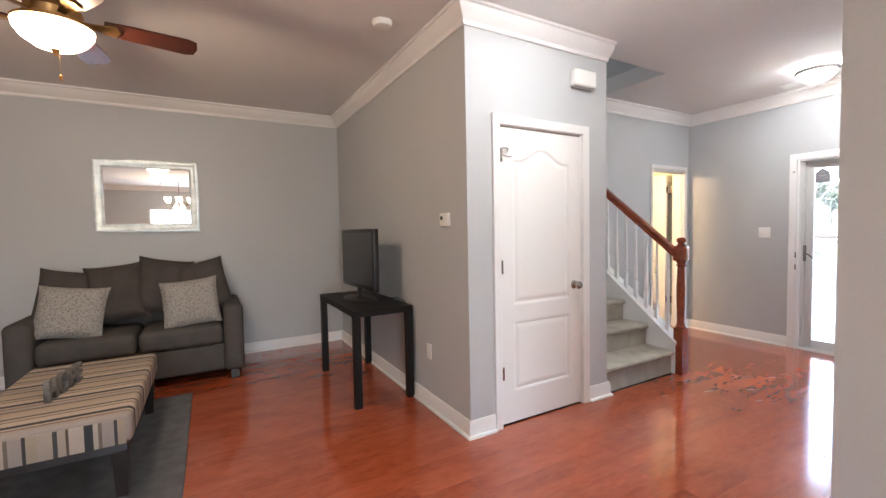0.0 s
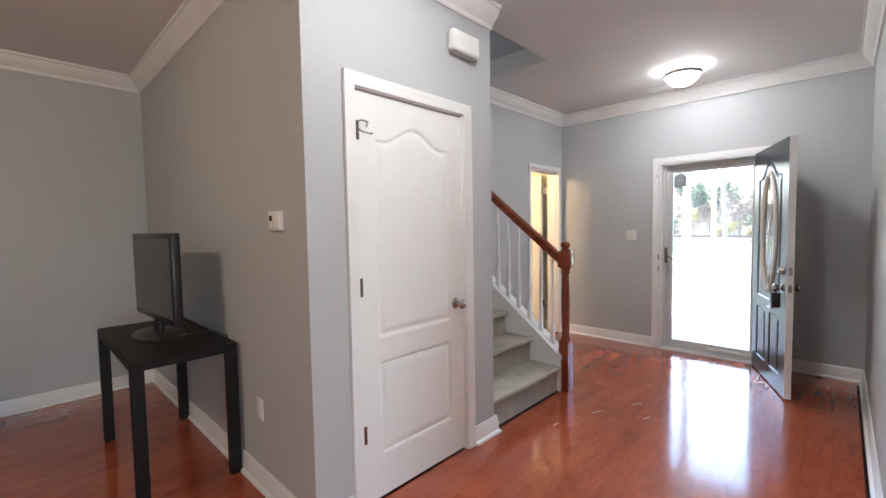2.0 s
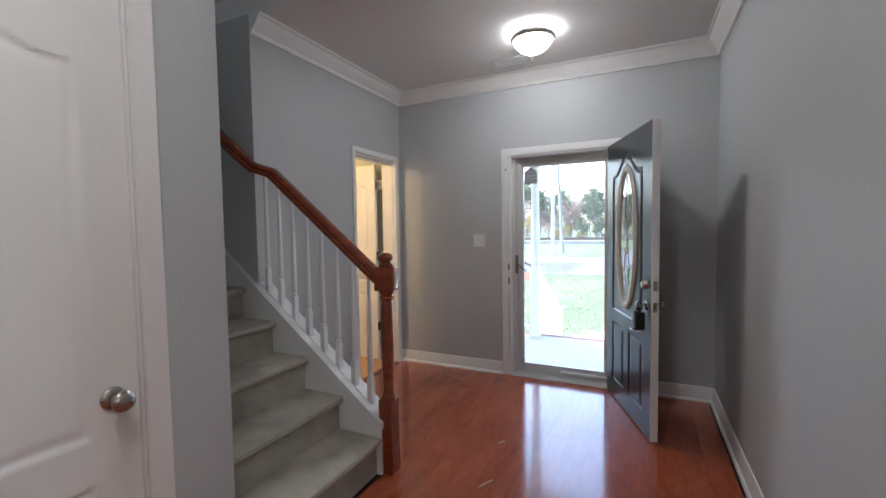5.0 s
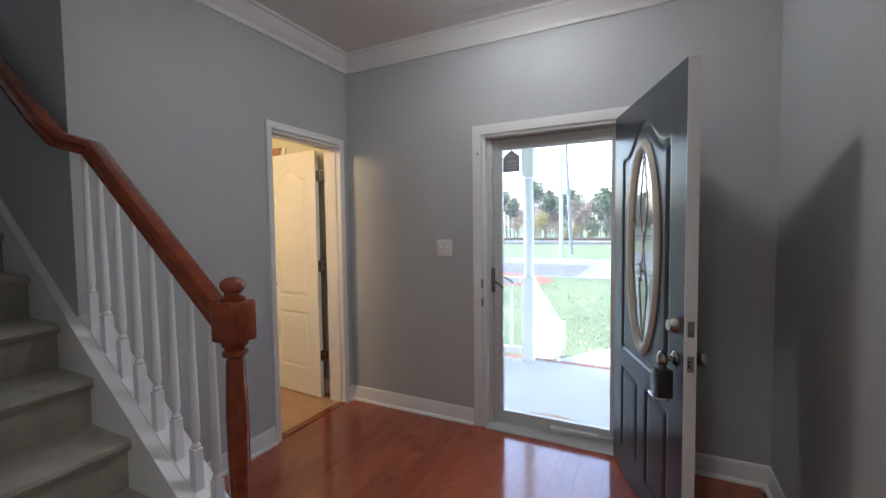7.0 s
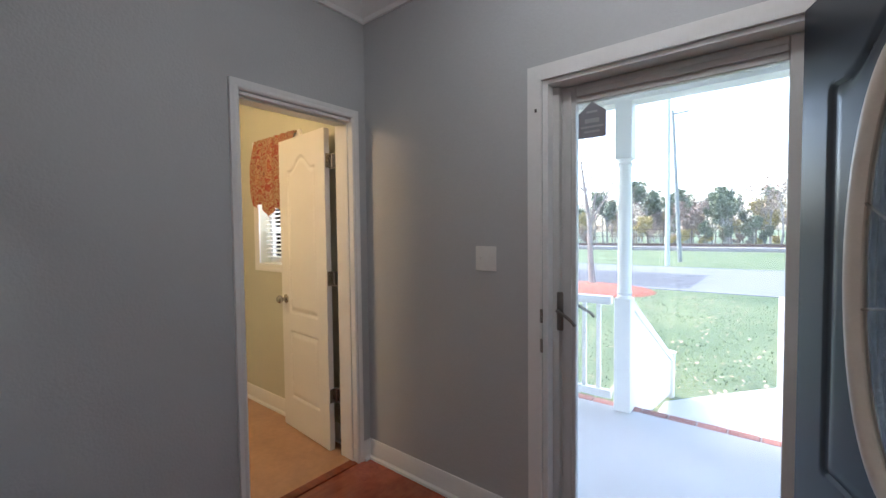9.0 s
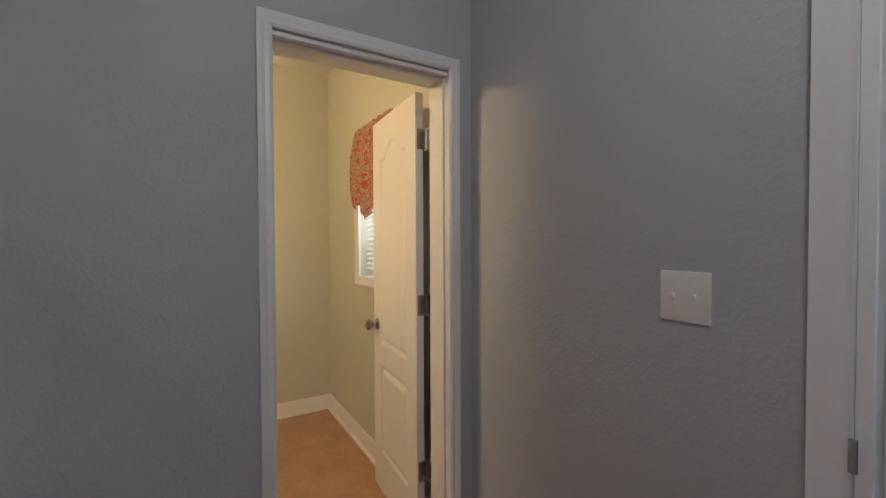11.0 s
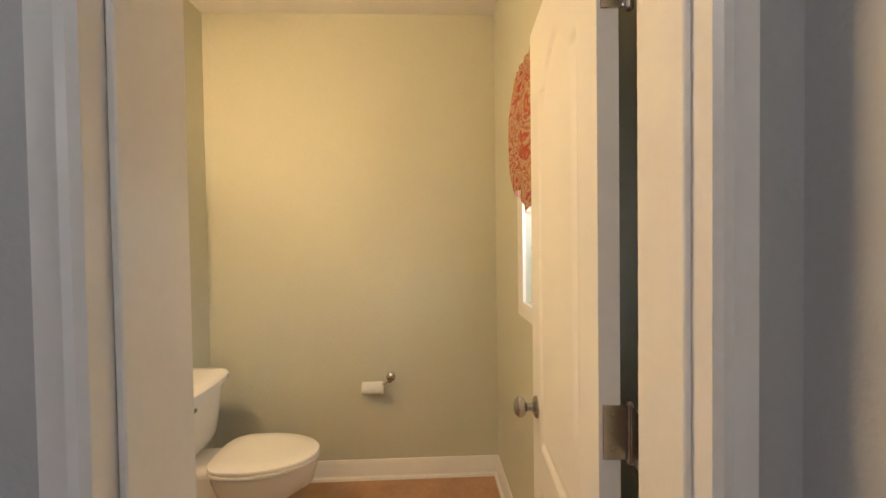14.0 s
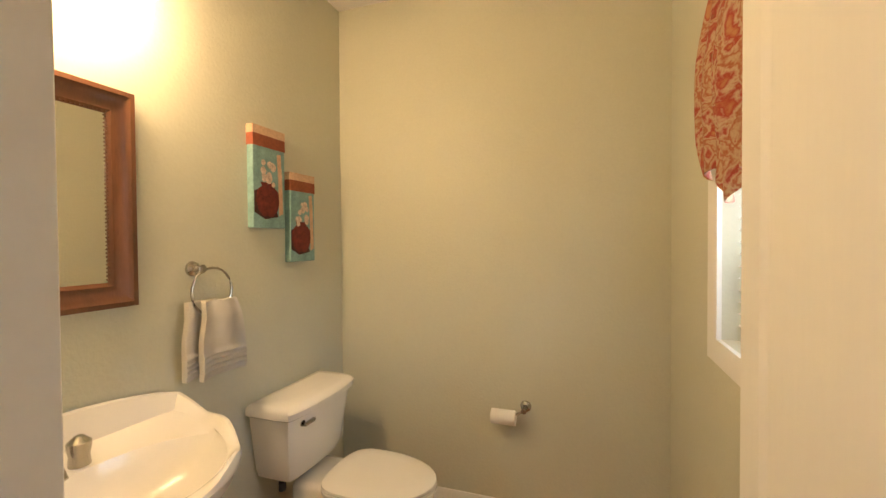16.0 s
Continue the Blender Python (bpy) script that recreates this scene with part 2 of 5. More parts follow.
OTTOMAN = striped("striped_ottoman_cloth", [(0.0, (0.36, 0.29, 0.23)), (0.16, (0.06, 0.055, 0.055)), (0.21, (0.36, 0.29, 0.23)), (0.30, (0.10, 0.07, 0.05)),
                  (0.33, (0.42, 0.34, 0.28)), (0.50, (0.035, 0.037, 0.042)), (0.60, (0.40, 0.33, 0.27)), (0.66, (0.16, 0.12, 0.09)), (0.70, (0.30, 0.25, 0.22)),
                  (0.84, (0.05, 0.045, 0.045)), (0.88, (0.34, 0.27, 0.20))], 0.34, 0)
OTTOMANEND = striped("striped_ottoman_end_cloth", [(0.0, (0.36, 0.29, 0.23)), (0.16, (0.06, 0.055, 0.055)), (0.21, (0.36, 0.29, 0.23)), (0.30, (0.10, 0.07, 0.05)),
                  (0.33, (0.42, 0.34, 0.28)), (0.50, (0.035, 0.037, 0.042)), (0.60, (0.40, 0.33, 0.27)), (0.66, (0.16, 0.12, 0.09)), (0.70, (0.30, 0.25, 0.22)),
                  (0.84, (0.05, 0.045, 0.045)), (0.88, (0.34, 0.27, 0.20))], 0.34, 1)
PAISLEY = patterned("paisley_cloth", 19, [(0.28, (0.20, 0.13, 0.07)), (0.37, (0.30, 0.035, 0.03)), (0.43, (0.46, 0.34, 0.21)), (0.49, (0.32, 0.09, 0.04)), (0.54, (0.48, 0.37, 0.24)), (0.60, (0.32, 0.045, 0.035)),
                    (0.68, (0.42, 0.20, 0.09))], "noise", warp=0.06)
TOWEL = mat("white_terry", (0.62, 0.60, 0.56), 0.98, vary=0.08, scale=10, grain=330, bump=1.0, depth=0.006, spec=0.1)
SHADE = glow("lit_frosted_glass", (1, 0.97, 0.93), 1.7)
FANSHADE = glow("lit_fan_glass", (1, 0.80, 0.55), 1.0)
VANITYSHADE = glow("lit_vanity_glass", (1, 0.84, 0.60), 0.6)
FANBLADE = mat("dark_cherry_blade", (0.060, 0.016, 0.010), 0.3, vary=0.3, scale=5, grain=50, stretch=(0.5, 4, 4), coat=0.2)
TRACK = mat("dark_gap", (0.02, 0.02, 0.02), 0.8)
PAPER = mat("toilet_paper", (0.78, 0.77, 0.74), 0.95, vary=0.03)
CANVASBLUE = mat("canvas_aqua", (0.22, 0.38, 0.38), 0.8, vary=0.3, scale=18, grain=90, bump=0.4)
CANVASTOP = mat("canvas_rust", (0.26, 0.07, 0.035), 0.8, vary=0.3, scale=20, grain=90, bump=0.4)
CANVASPALE = mat("canvas_peach", (0.60, 0.40, 0.27), 0.8, vary=0.25, scale=20, grain=90, bump=0.4)
POTRED = mat("painted_dark_red", (0.15, 0.022, 0.015), 0.8, vary=0.5, scale=30, grain=120, bump=0.4)
PAINTDARK = mat("painted_dark_brown", (0.06, 0.022, 0.018), 0.8, vary=0.5, scale=30, grain=120, bump=0.4)
PETAL = mat("painted_flowers", (0.62, 0.50, 0.42), 0.8, vary=0.5, scale=60, grain=160, bump=0.4)
CONCRETE = mat("porch_concrete", (0.40, 0.40, 0.40), 0.85, vary=0.10, scale=3, grain=90, bump=0.3)
BRICK = mat("red_brick", (0.26, 0.095, 0.07), 0.9, vary=0.3, scale=12, grain=90, bump=0.5, per_object=0.4)
MORTAR = mat("mortar", (0.33, 0.30, 0.28), 0.95)
VINYLWHITE = mat("white_porch_vinyl", (0.80, 0.80, 0.80), 0.45, vary=0.03, bump=0.02)
ASPHALT = mat("asphalt", (0.115, 0.12, 0.13), 0.9, vary=0.15, scale=0.6, grain=40, bump=0.3)
ASPHALTDARK = mat("asphalt_patch", (0.05, 0.052, 0.058), 0.9, vary=0.15, scale=1, grain=40, bump=0.3)
WALKWAY = mat("walk_concrete", (0.42, 0.42, 0.40), 0.9, vary=0.12, scale=2, grain=60, bump=0.3)
LAWN = mat("lawn", (0.045, 0.095, 0.025), 0.95, vary=0.25, scale=0.55, grain=26, bump=0.9, depth=0.04, colour2=(0.10, 0.12, 0.05))
BLADE = mat("grass_blade", (0.12, 0.18, 0.07), 0.8, vary=0.4, scale=2.0, grain=30, bump=0)
LITTER = mat("fallen_leaf", (0.42, 0.31, 0.22), 0.9, vary=0.5, scale=5, grain=30, bump=0)
MULCH = mat("red_mulch", (0.30, 0.085, 0.045), 0.98, vary=0.35, scale=6, grain=40, bump=1.0, depth=0.05)
BARK = mat("bark", (0.26, 0.21, 0.18), 0.95, vary=0.35, scale=6, grain=30, bump=0.8, depth=0.02, stretch=(1, 1, 0.3))
POLE = mat("weathered_pole", (0.22, 0.23, 0.22), 0.9, vary=0.25, stretch=(1, 1, 0.1))
POLEPALE = mat("pale_pole", (0.40, 0.43, 0.44), 0.8, vary=0.1)
GRAVEL = mat("ballast", (0.22, 0.21, 0.20), 0.95, vary=0.3, scale=3, grain=20, bump=1.0, depth=0.05)
RUST = mat("rail_steel", (0.10, 0.065, 0.05), 0.6, 0.6, vary=0.3)
LEAFGREEN = mat("leaf_green", (0.12, 0.14, 0.08), 0.8, vary=0.5, scale=1.2, grain=6, bump=0)
LEAFGOLD = mat("leaf_gold", (0.40, 0.31, 0.11), 0.8, vary=0.4, scale=1.2, grain=6, bump=0)
LEAFRUST = mat("leaf_rust", (0.30, 0.22, 0.17), 0.8, vary=0.4, scale=1.2, grain=6, bump=0)
TWIG = mat("bare_twig", (0.32, 0.30, 0.28), 0.95, vary=0.3, bump=0)
FLAGRED = mat("flag_red", (0.35, 0.025, 0.035), 0.85, vary=0.1)
FLAGWHITE = mat("flag_white", (0.70, 0.70, 0.70), 0.85, vary=0.05)
FLAGBLUE = mat("flag_blue", (0.03, 0.045, 0.16), 0.85, vary=0.1)
MATCOIR = patterned("coir_mat", 24, [(0.0, (0.10, 0.055, 0.03)), (0.3, (0.30, 0.19, 0.10)), (0.7, (0.36, 0.24, 0.13))])


# ---- mesh tools ----
class Mesh:
    """Gathers shapes into one mesh."""

    def __init__(self):
        self.bm = bmesh.new()

    def add(self, verts, faces, m=None):
        vs = [self.bm.verts.new((m @ Vector(v)) if m else v) for v in verts]
        for f in faces:
            try:
                self.bm.faces.new([vs[i] for i in f])
            except ValueError:
                pass
        return self

    def box(self, lo, hi, bevel=0.0, m=None, seg=1):
        lo, hi = [min(a, b) for a, b in zip(lo, hi)], [max(a, b) for a, b in zip(lo, hi)]
        tmp = bmesh.new()
        bmesh.ops.create_cube(tmp, size=1.0)
        for v in tmp.verts:
            v.co = Vector([(a + b) / 2 + c * (b - a) for a, b, c in zip(lo, hi, v.co)])
        if bevel:
            bmesh.ops.bevel(tmp, geom=tmp.edges[:], offset=bevel, segments=seg, affect="EDGES", profile=0.5)
        return self._take(tmp, m)

    def _take(self, tmp, m=None):
        tmp.verts.index_update()
        self.add([v.co.copy() for v in tmp.verts], [[v.index for v in f.verts] for f in tmp.faces], m)
        tmp.free()
        return self

    def lathe(self, profile, seg=16, m=None, sx=1.0, sy=1.0):
        """profile: (radius, z) from bottom to top, closed at both ends."""
        vs, fs = [], []
        for r, z in profile:
            for k in range(seg):
                a = 2 * math.pi * k / seg
                vs.append((r * math.cos(a) * sx, r * math.sin(a) * sy, z))
        for i in range(len(profile) - 1):
            for k in range(seg):
                a, b = i * seg + k, i * seg + (k + 1) % seg
                fs.append((a, b, b + seg, a + seg))
        fs.append(tuple(range(seg))[::-1])
        fs.append(tuple(range((len(profile) - 1) * seg, len(profile) * seg)))
        return self.add(vs, fs, m)

    def tube(self, pts, r, seg=8, m=None):
        """A tube along points; r is one radius or one for each point."""
        pts = [Vector(p) for p in pts]
        rs = r if isinstance(r, (list, tuple)) else [r] * len(pts)
        vs, fs = [], []
        for i, p in enumerate(pts):
            d = (pts[min(i + 1, len(pts) - 1)] - pts[max(i - 1, 0)]).normalized()
            u = d.cross(Vector((0, 0, 1)) if abs(d.z) < 0.9 else Vector((1, 0, 0))).normalized()
            w = d.cross(u)
            for k in range(seg):
                a = 2 * math.pi * k / seg
                vs.append(p + (u * math.cos(a) + w * math.sin(a)) * rs[i])
        for i in range(len(pts) - 1):
            for k in range(seg):
                a, b = i * seg + k, i * seg + (k + 1) % seg
                fs.append((a, b, b + seg, a + seg))
        fs.append(tuple(range(seg))[::-1])
        fs.append(tuple(range((len(pts) - 1) * seg, len(pts) * seg)))
        return self.add(vs, fs, m)

    def prism(self, poly, lo, hi, axis=2, m=None):
        """A flat outline drawn out along an axis; the outline's two numbers are the two other axes in order."""
        def at(p, h):
            q = list(p)
            q.insert(axis, h)
            return q
        n = len(poly)
        vs = [at(p, lo) for p in poly] + [at(p, hi) for p in poly]
        fs = [tuple(range(n))[::-1], tuple(range(n, 2 * n))] + [(i, (i + 1) % n, (i + 1) % n + n, i + n) for i in range(n)]
        return self.add(vs, fs, m)

    def sweep(self, pts, up, profile):
        """A moulding along a path in a plane: profile of (offset to the path's left, height along up), mitred."""
        pts, up = [Vector(p) for p in pts], Vector(up)
        n, c = len(pts), len(profile)
        vs, fs = [], []
        for i, p in enumerate(pts):
            s0 = up.cross((p - pts[i - 1]).normalized()) if i else None
            s1 = up.cross((pts[i + 1] - p).normalized()) if i < n - 1 else None
            if s0 and s1:
                s = (s0 + s1).normalized()
                s = s / max(s.dot(s0), 0.2)
            else:
                s = s0 or s1
            vs += [p + s * a + up * b for a, b in profile]
        for i in range(n - 1):
            for k in range(c):
                a, b = i * c + k, i * c + (k + 1) % c
                fs.append((a, b, b + c, a + c))
        fs.append(tuple(range(c))[::-1])
        fs.append(tuple(range((n - 1) * c, n * c)))
        return self.add(vs, fs)

    def pillow(self, w, h, d, m=None, n=14, droop=0.0, seed=1):
        """A stuffed cushion, w by h, d thick in the middle, with pinched corners."""
        vs, fs = [], []
        for side in (1, -1):
            for j in range(n + 1):
                for i in range(n + 1):
                    u, v = 2 * i / n - 1, 2 * j / n - 1
                    pin = 1 - 0.07 * (1 - abs(v) ** 3) * abs(u) ** 3 - 0.0
                    pin2 = 1 - 0.07 * (1 - abs(u) ** 3) * abs(v) ** 3
                    t = (max(0, (1 - u ** 4) * (1 - v ** 4))) ** 0.55
                    nz = noise.noise(Vector((u * 1.7 + seed * 7, v * 1.7, side))) * 0.12
                    vs.append((u * w / 2 * pin, side * d / 2 * t * (1 + nz), v * h / 2 * pin2 - droop * t * (1 - v) * 0.3))
            o = (0 if side == 1 else (n + 1) ** 2)
            for j in range(n):
                for i in range(n):
                    a = o + j * (n + 1) + i
                    q = (a, a + 1, a + n + 2, a + n + 1)
                    fs.append(q if side == -1 else q[::-1])
        self.add(vs, fs, m)
        bmesh.ops.remove_doubles(self.bm, verts=self.bm.verts[:], dist=0.0004)
        return self

    def done(self, name, material, parent=None, smooth=True, m=None):
        bmesh.ops.recalc_face_normals(self.bm, faces=self.bm.faces[:])
        data = bpy.data.meshes.new(name)
        for f in self.bm.faces:
            f.smooth = smooth
        self.bm.to_mesh(data)
        self.bm.free()
        if smooth:
            data.set_sharp_from_angle(angle=radians(38))
        data.materials.append(material)
        ob = new(name, data)
        if parent:
            ob.parent = parent
        if m:
            ob.matrix_local = m
        return ob


def thing(name, m, label, category, group=""):
    ob = new(name)
    ob.empty_display_size = 0.1
    ob.matrix_world = m
    return tagged(ob, label, category, group)


def structure(ob, label="", category=""):
    return tagged(ob, label, category, kind="structure")


def boxes(name, material, *pairs, bevel=0.0):
    b = Mesh()
    for lo, hi in pairs:
        b.box(lo, hi, bevel)
    return b.done(name, material, smooth=False)


# ---- structure ----
H = 2.74
structure(boxes("floor", SUBFLOOR, ((-5.05, -3.1, -0.12), (4.6, 1.79, -0.03)), ((-3.0, 1.79, -0.12), (-0.07, 5.71, -0.03))), "dark bed under the cherry planks", "floor")
structure(boxes("powder_floor", VINYL, ((-5.1, 4.03, -0.12), (-2.99, 5.72, 0.002))), "tan vinyl floor of the powder room", "floor")
structure(boxes("ceiling", CEILING, ((-5.05, -3.1, H), (4.6, 2.97, H + 0.16)), ((-2.14, 2.97, H), (4.6, 5.87, H + 0.16)), ((-5.1, 3.95, H), (-2.14, 5.87, H + 0.16))),
          "flat white painted ceiling", "ceiling")
structure(boxes("wall_tv", PAINT, ((-4.93, 1.67, 0), (-2.0, 1.79, H))), "light grey painted wall", "wall")
structure(boxes("wall_closet", PAINT, ((-2.12, 1.79, 0), (-2.0, 1.925, H)), ((-2.12, 2.695, 0), (-2.0, 2.87, H)), ((-2.12, 1.925, 2.04), (-2.0, 2.695, H))), "light grey wall round the closet door", "wall")
structure(boxes("wall_stair_south", PAINT, ((-5.1, 2.87, 0), (-2.0, 2.97, H)), ((-5.1, 2.87, H + 0.16), (-2.0, 2.97, 5.2))), "grey stairwell wall", "wall")
structure(boxes("wall_closet_back", PAINT, ((-3.2, 1.79, 0), (-3.1, 2.87, H))), "plain closet back wall", "wall")
structure(boxes("wall_living", PAINT, ((-5.05, -3.1, 0), (-4.93, 1.79, H))), "light grey living room wall", "wall")
structure(boxes("wall_south", PAINT, ((-4.93, -3.1, 0), (4.6, -3.0, H))), "plain grey wall", "wall")
structure(boxes("wall_east", PAINT, ((4.5, -3.0, 0), (4.6, -1.2, H)), ((4.5, 0.3, 0), (4.6, 1.68, H)), ((4.5, -1.2, 0), (4.6, 0.3, 0.8)), ((4.5, -1.2, 2.1), (4.6, 0.3, H))), "grey wall with a window", "wall")
structure(boxes("wall_partition", PAINT, ((-0.185, 1.56, 0), (4.5, 1.68, H))), "light grey partition end", "wall")
structure(boxes("wall_right", PAINT, ((-0.185, 1.68, 0), (-0.065, 5.72, H))), "light grey hall wall", "wall")
structure(boxes("wall_hall_west", PAINT, ((-3.01, 3.92, 0), (-2.95, 4.956, H)), ((-3.01, 5.618, 0), (-2.95, 5.72, H)), ((-3.01, 4.956, 2.04), (-2.95, 5.618, H))), "grey hall wall round the powder room door", "wall")
structure(boxes("wall_front", PAINT, ((-3.01, 5.72, -0.1), (-1.80, 5.86, H)), ((-0.885, 5.72, -0.1), (-0.065, 5.86, H)), ((-1.80, 5.72, 2.04), (-0.885, 5.86, H))), "grey front wall round the entry", "wall")
# west wall has a gap at z 4.45 for the added stairwell fill
structure(boxes("wall_stair_north", PAINT, ((-5.1, 3.92, 0), (-3.01, 3.975, H)), ((-5.1, 3.95, H + 0.16), (-2.14, 4.0, 5.2)), ((-2.14, 2.97, H + 0.16), (-2.1, 4.0, 5.2)), ((-5.15, 2.87, 0), (-5.1, 5.86, 4.45)), ((-5.15, 2.87, 4.45), (-5.1, 3.2, 5.2)), ((-5.15, 3.7, 4.45), (-5.1, 5.86, 5.2)), ((-5.15, 3.2, 4.85), (-5.1, 3.7, 5.2))), "grey stairwell wall", "wall")
structure(boxes("stairwell_ceiling", CEILING, ((-5.15, 2.87, 5.2), (-2.1, 4.0, 5.3))), "upper ceiling over the stairs", "ceiling")
structure(boxes("wall_powder", PAINT_POWDER, ((-5.1, 3.975, 0), (-3.01, 4.03, H)), ((-3.10, 4.03, 0), (-3.01, 4.956, H)), ((-3.10, 5.618, 0), (-3.01, 5.72, H)), ((-3.10, 4.956, 2.04), (-3.01, 5.618, H)),
          ((-5.1, 4.03, 0), (-4.98, 5.72, H)), ((-5.1, 5.72, 0), (-4.24, 5.86, H)), ((-3.68, 5.72, 0), (-3.01, 5.86, H)), ((-4.24, 5.72, 0), (-3.68, 5.86, 1.15)), ((-4.24, 5.72, 2.05), (-3.68, 5.86, H))),
          "pale sage textured powder room walls", "wall")
# unseen box over the rooms, added to cast house shade; gap for stairwell fill
structure(boxes("house_upper_storey", VINYLWHITE, ((-5.3, -3.2, 2.95), (4.7, -3.1, 5.6)), ((-5.3, -3.2, 5.6), (4.7, 5.95, 5.7)), ((-5.3, -3.1, 2.95), (-5.2, 3.2, 5.6)), ((-5.3, 3.7, 2.95), (-5.2, 5.95, 5.6)), ((-5.3, 3.2, 2.95), (-5.2, 3.7, 4.45)), ((-5.3, 3.2, 4.85), (-5.2, 3.7, 5.6)), ((4.6, -3.1, 2.95), (4.7, 5.95, 5.6)),
          ((-5.2, 5.87, 2.95), (4.6, 5.95, 5.6))), "unseen plain white storey box added to block the sun", "house")

BASE = [(0, 0), (0.016, 0), (0.016, 0.075), (0.012, 0.088), (0.012, 0.1), (0.006, 0.112), (0, 0.112)]
SHOE = [(0.016, 0), (0.032, 0), (0.029, 0.012), (0.016, 0.02)]
CROWN = [(0, 0), (0.094, 0), (0.094, -0.016), (0.080, -0.022), (0.074, -0.040), (0.058, -0.066), (0.034, -0.088), (0.022, -0.100), (0.022, -0.106), (0.015, -0.122), (0, -0.122)]
CASING = [(0, 0), (0, 0.012), (0.012, 0.017), (0.030, 0.014), (0.046, 0.020), (0.060, 0.020), (0.060, 0)]
base = Mesh()
for path in ([(-2.0, 1.863), (-2.0, 1.67), (-4.93, 1.67), (-4.93, -3.0)], [(-2.03, 2.985), (-2.0, 2.985), (-2.0, 2.76)], [(4.5, 1.56), (-0.185, 1.56), (-0.185, 5.72), (-0.82, 5.72)],
             [(-1.867, 5.72), (-2.95, 5.72), (-2.95, 5.655)], [(-2.95, 4.92), (-2.95, 4.03)],
             [(-3.10, 5.66), (-3.10, 5.72), (-4.98, 5.72), (-4.98, 4.03), (-3.10, 4.03), (-3.10, 4.92)]):
    p3 = [(x, y, 0) for x, y in path]
    if path[0][0] == -3.10:
        p3 = [(x, y, 0.002) for x, y in path]
    base.sweep(p3, (0, 0, 1), BASE)
    base.sweep(p3, (0, 0, 1), SHOE)
structure(base.done("baseboard", TRIM), "white moulded baseboard", "baseboard")
crown = Mesh()
crown.sweep([(x, y, H) for x, y in [(-2.0, 2.97), (-2.0, 1.67), (-4.93, 1.67), (-4.93, -3.0), (4.5, -3.0), (4.5, 1.56), (-0.185, 1.56), (-0.185, 5.72), (-2.95, 5.72), (-2.95, 3.92)]], (0, 0, 1), CROWN)
structure(crown.done("crown_moulding", TRIM), "white crown moulding", "trim")


def casing(name, a, b, top, normal, label, width=1.0):
    """Trim round an opening from floor point a to floor point b."""
    a, b = Vector(a), Vector(b)
    up = Vector((0, 0, top))
    pts = [b, b + up, a + up, a]
    c = Mesh().sweep(pts, normal, [(-w * width, d) for w, d in CASING])
    return structure(c.done(name, TRIM), label, "trim")


casing("closet_casing", (-2.0, 1.925, 0), (-2.0, 2.695, 0), 2.04, (1, 0, 0), "white moulded closet door casing")
casing("powder_casing", (-2.95, 4.963, 0), (-2.95, 5.608, 0), 2.045, (1, 0, 0), "white moulded powder room casing", 0.75)
casing("powder_casing_inner", (-3.10, 5.635, 0), (-3.10, 4.956, 0), 2.04, (-1, 0, 0), "white moulded casing")
casing("entry_casing", (-1.80, 5.72, 0), (-0.885, 5.72, 0), 2.02, (0, -1, 0), "white moulded entry casing")
jb = Mesh()
for lo, hi in (((-3.128, 4.950, 0), (-2.95, 4.961, 2.04)), ((-3.10, 5.610, 0), (-2.95, 5.618, 2.04)), ((-3.10, 4.961, 2.025), (-2.95, 5.610, 2.04)), ((-3.005, 4.961, 0), (-2.975, 4.971, 2.025)),
               ((-3.005, 4.971, 2.013), (-2.975, 5.600, 2.025)), ((-3.005, 5.600, 0), (-2.975, 5.610, 2.025)),
               ((-2.12, 1.925, 0), (-2.0, 1.932, 2.04)), ((-2.12, 2.688, 0), (-2.0, 2.695, 2.04)), ((-2.12, 1.932, 2.033), (-2.0, 2.688, 2.04)),
               ((-1.80, 5.722, 0), (-1.775, 5.86, 2.04)), ((-0.91, 5.722, 0), (-0.885, 5.86, 2.04)), ((-1.775, 5.722, 2.0), (-0.91, 5.86, 2.02))):
    jb.box(lo, hi, 0.002)
structure(jb.done("door_jambs", TRIM), "white painted door jambs", "trim")
structure(boxes("threshold", ALUMINIUM, ((-1.775, 5.69, -0.02), (-0.91, 5.88, 0.012)), bevel=0.006), "metal entry threshold", "threshold")
structure(boxes("powder_transition", CHERRYRAIL, ((-3.0, 4.961, -0.01), (-2.94, 5.610, 0.008)), bevel=0.003), "wood strip between floors", "threshold")


# ---- doors ----
def arch_depth(u, z, panels):
    """The relief of moulded panels: a groove, then a raised field."""
    best = -1
    for uc, wx, z0, z1, arch in panels:
        x = (u - uc) / wx
        top = z1 + arch * (0.5 + 0.5 * math.cos(math.pi * max(-1, min(1, x * 1.25))))
        best = max(best, min(wx - abs(u - uc), z - z0, top - z))
    if best <= 0:
        return 0.0
    return -0.009 * best / 0.008 if best < 0.008 else -0.009 + 0.008 * min(1, (best - 0.008) / 0.032)


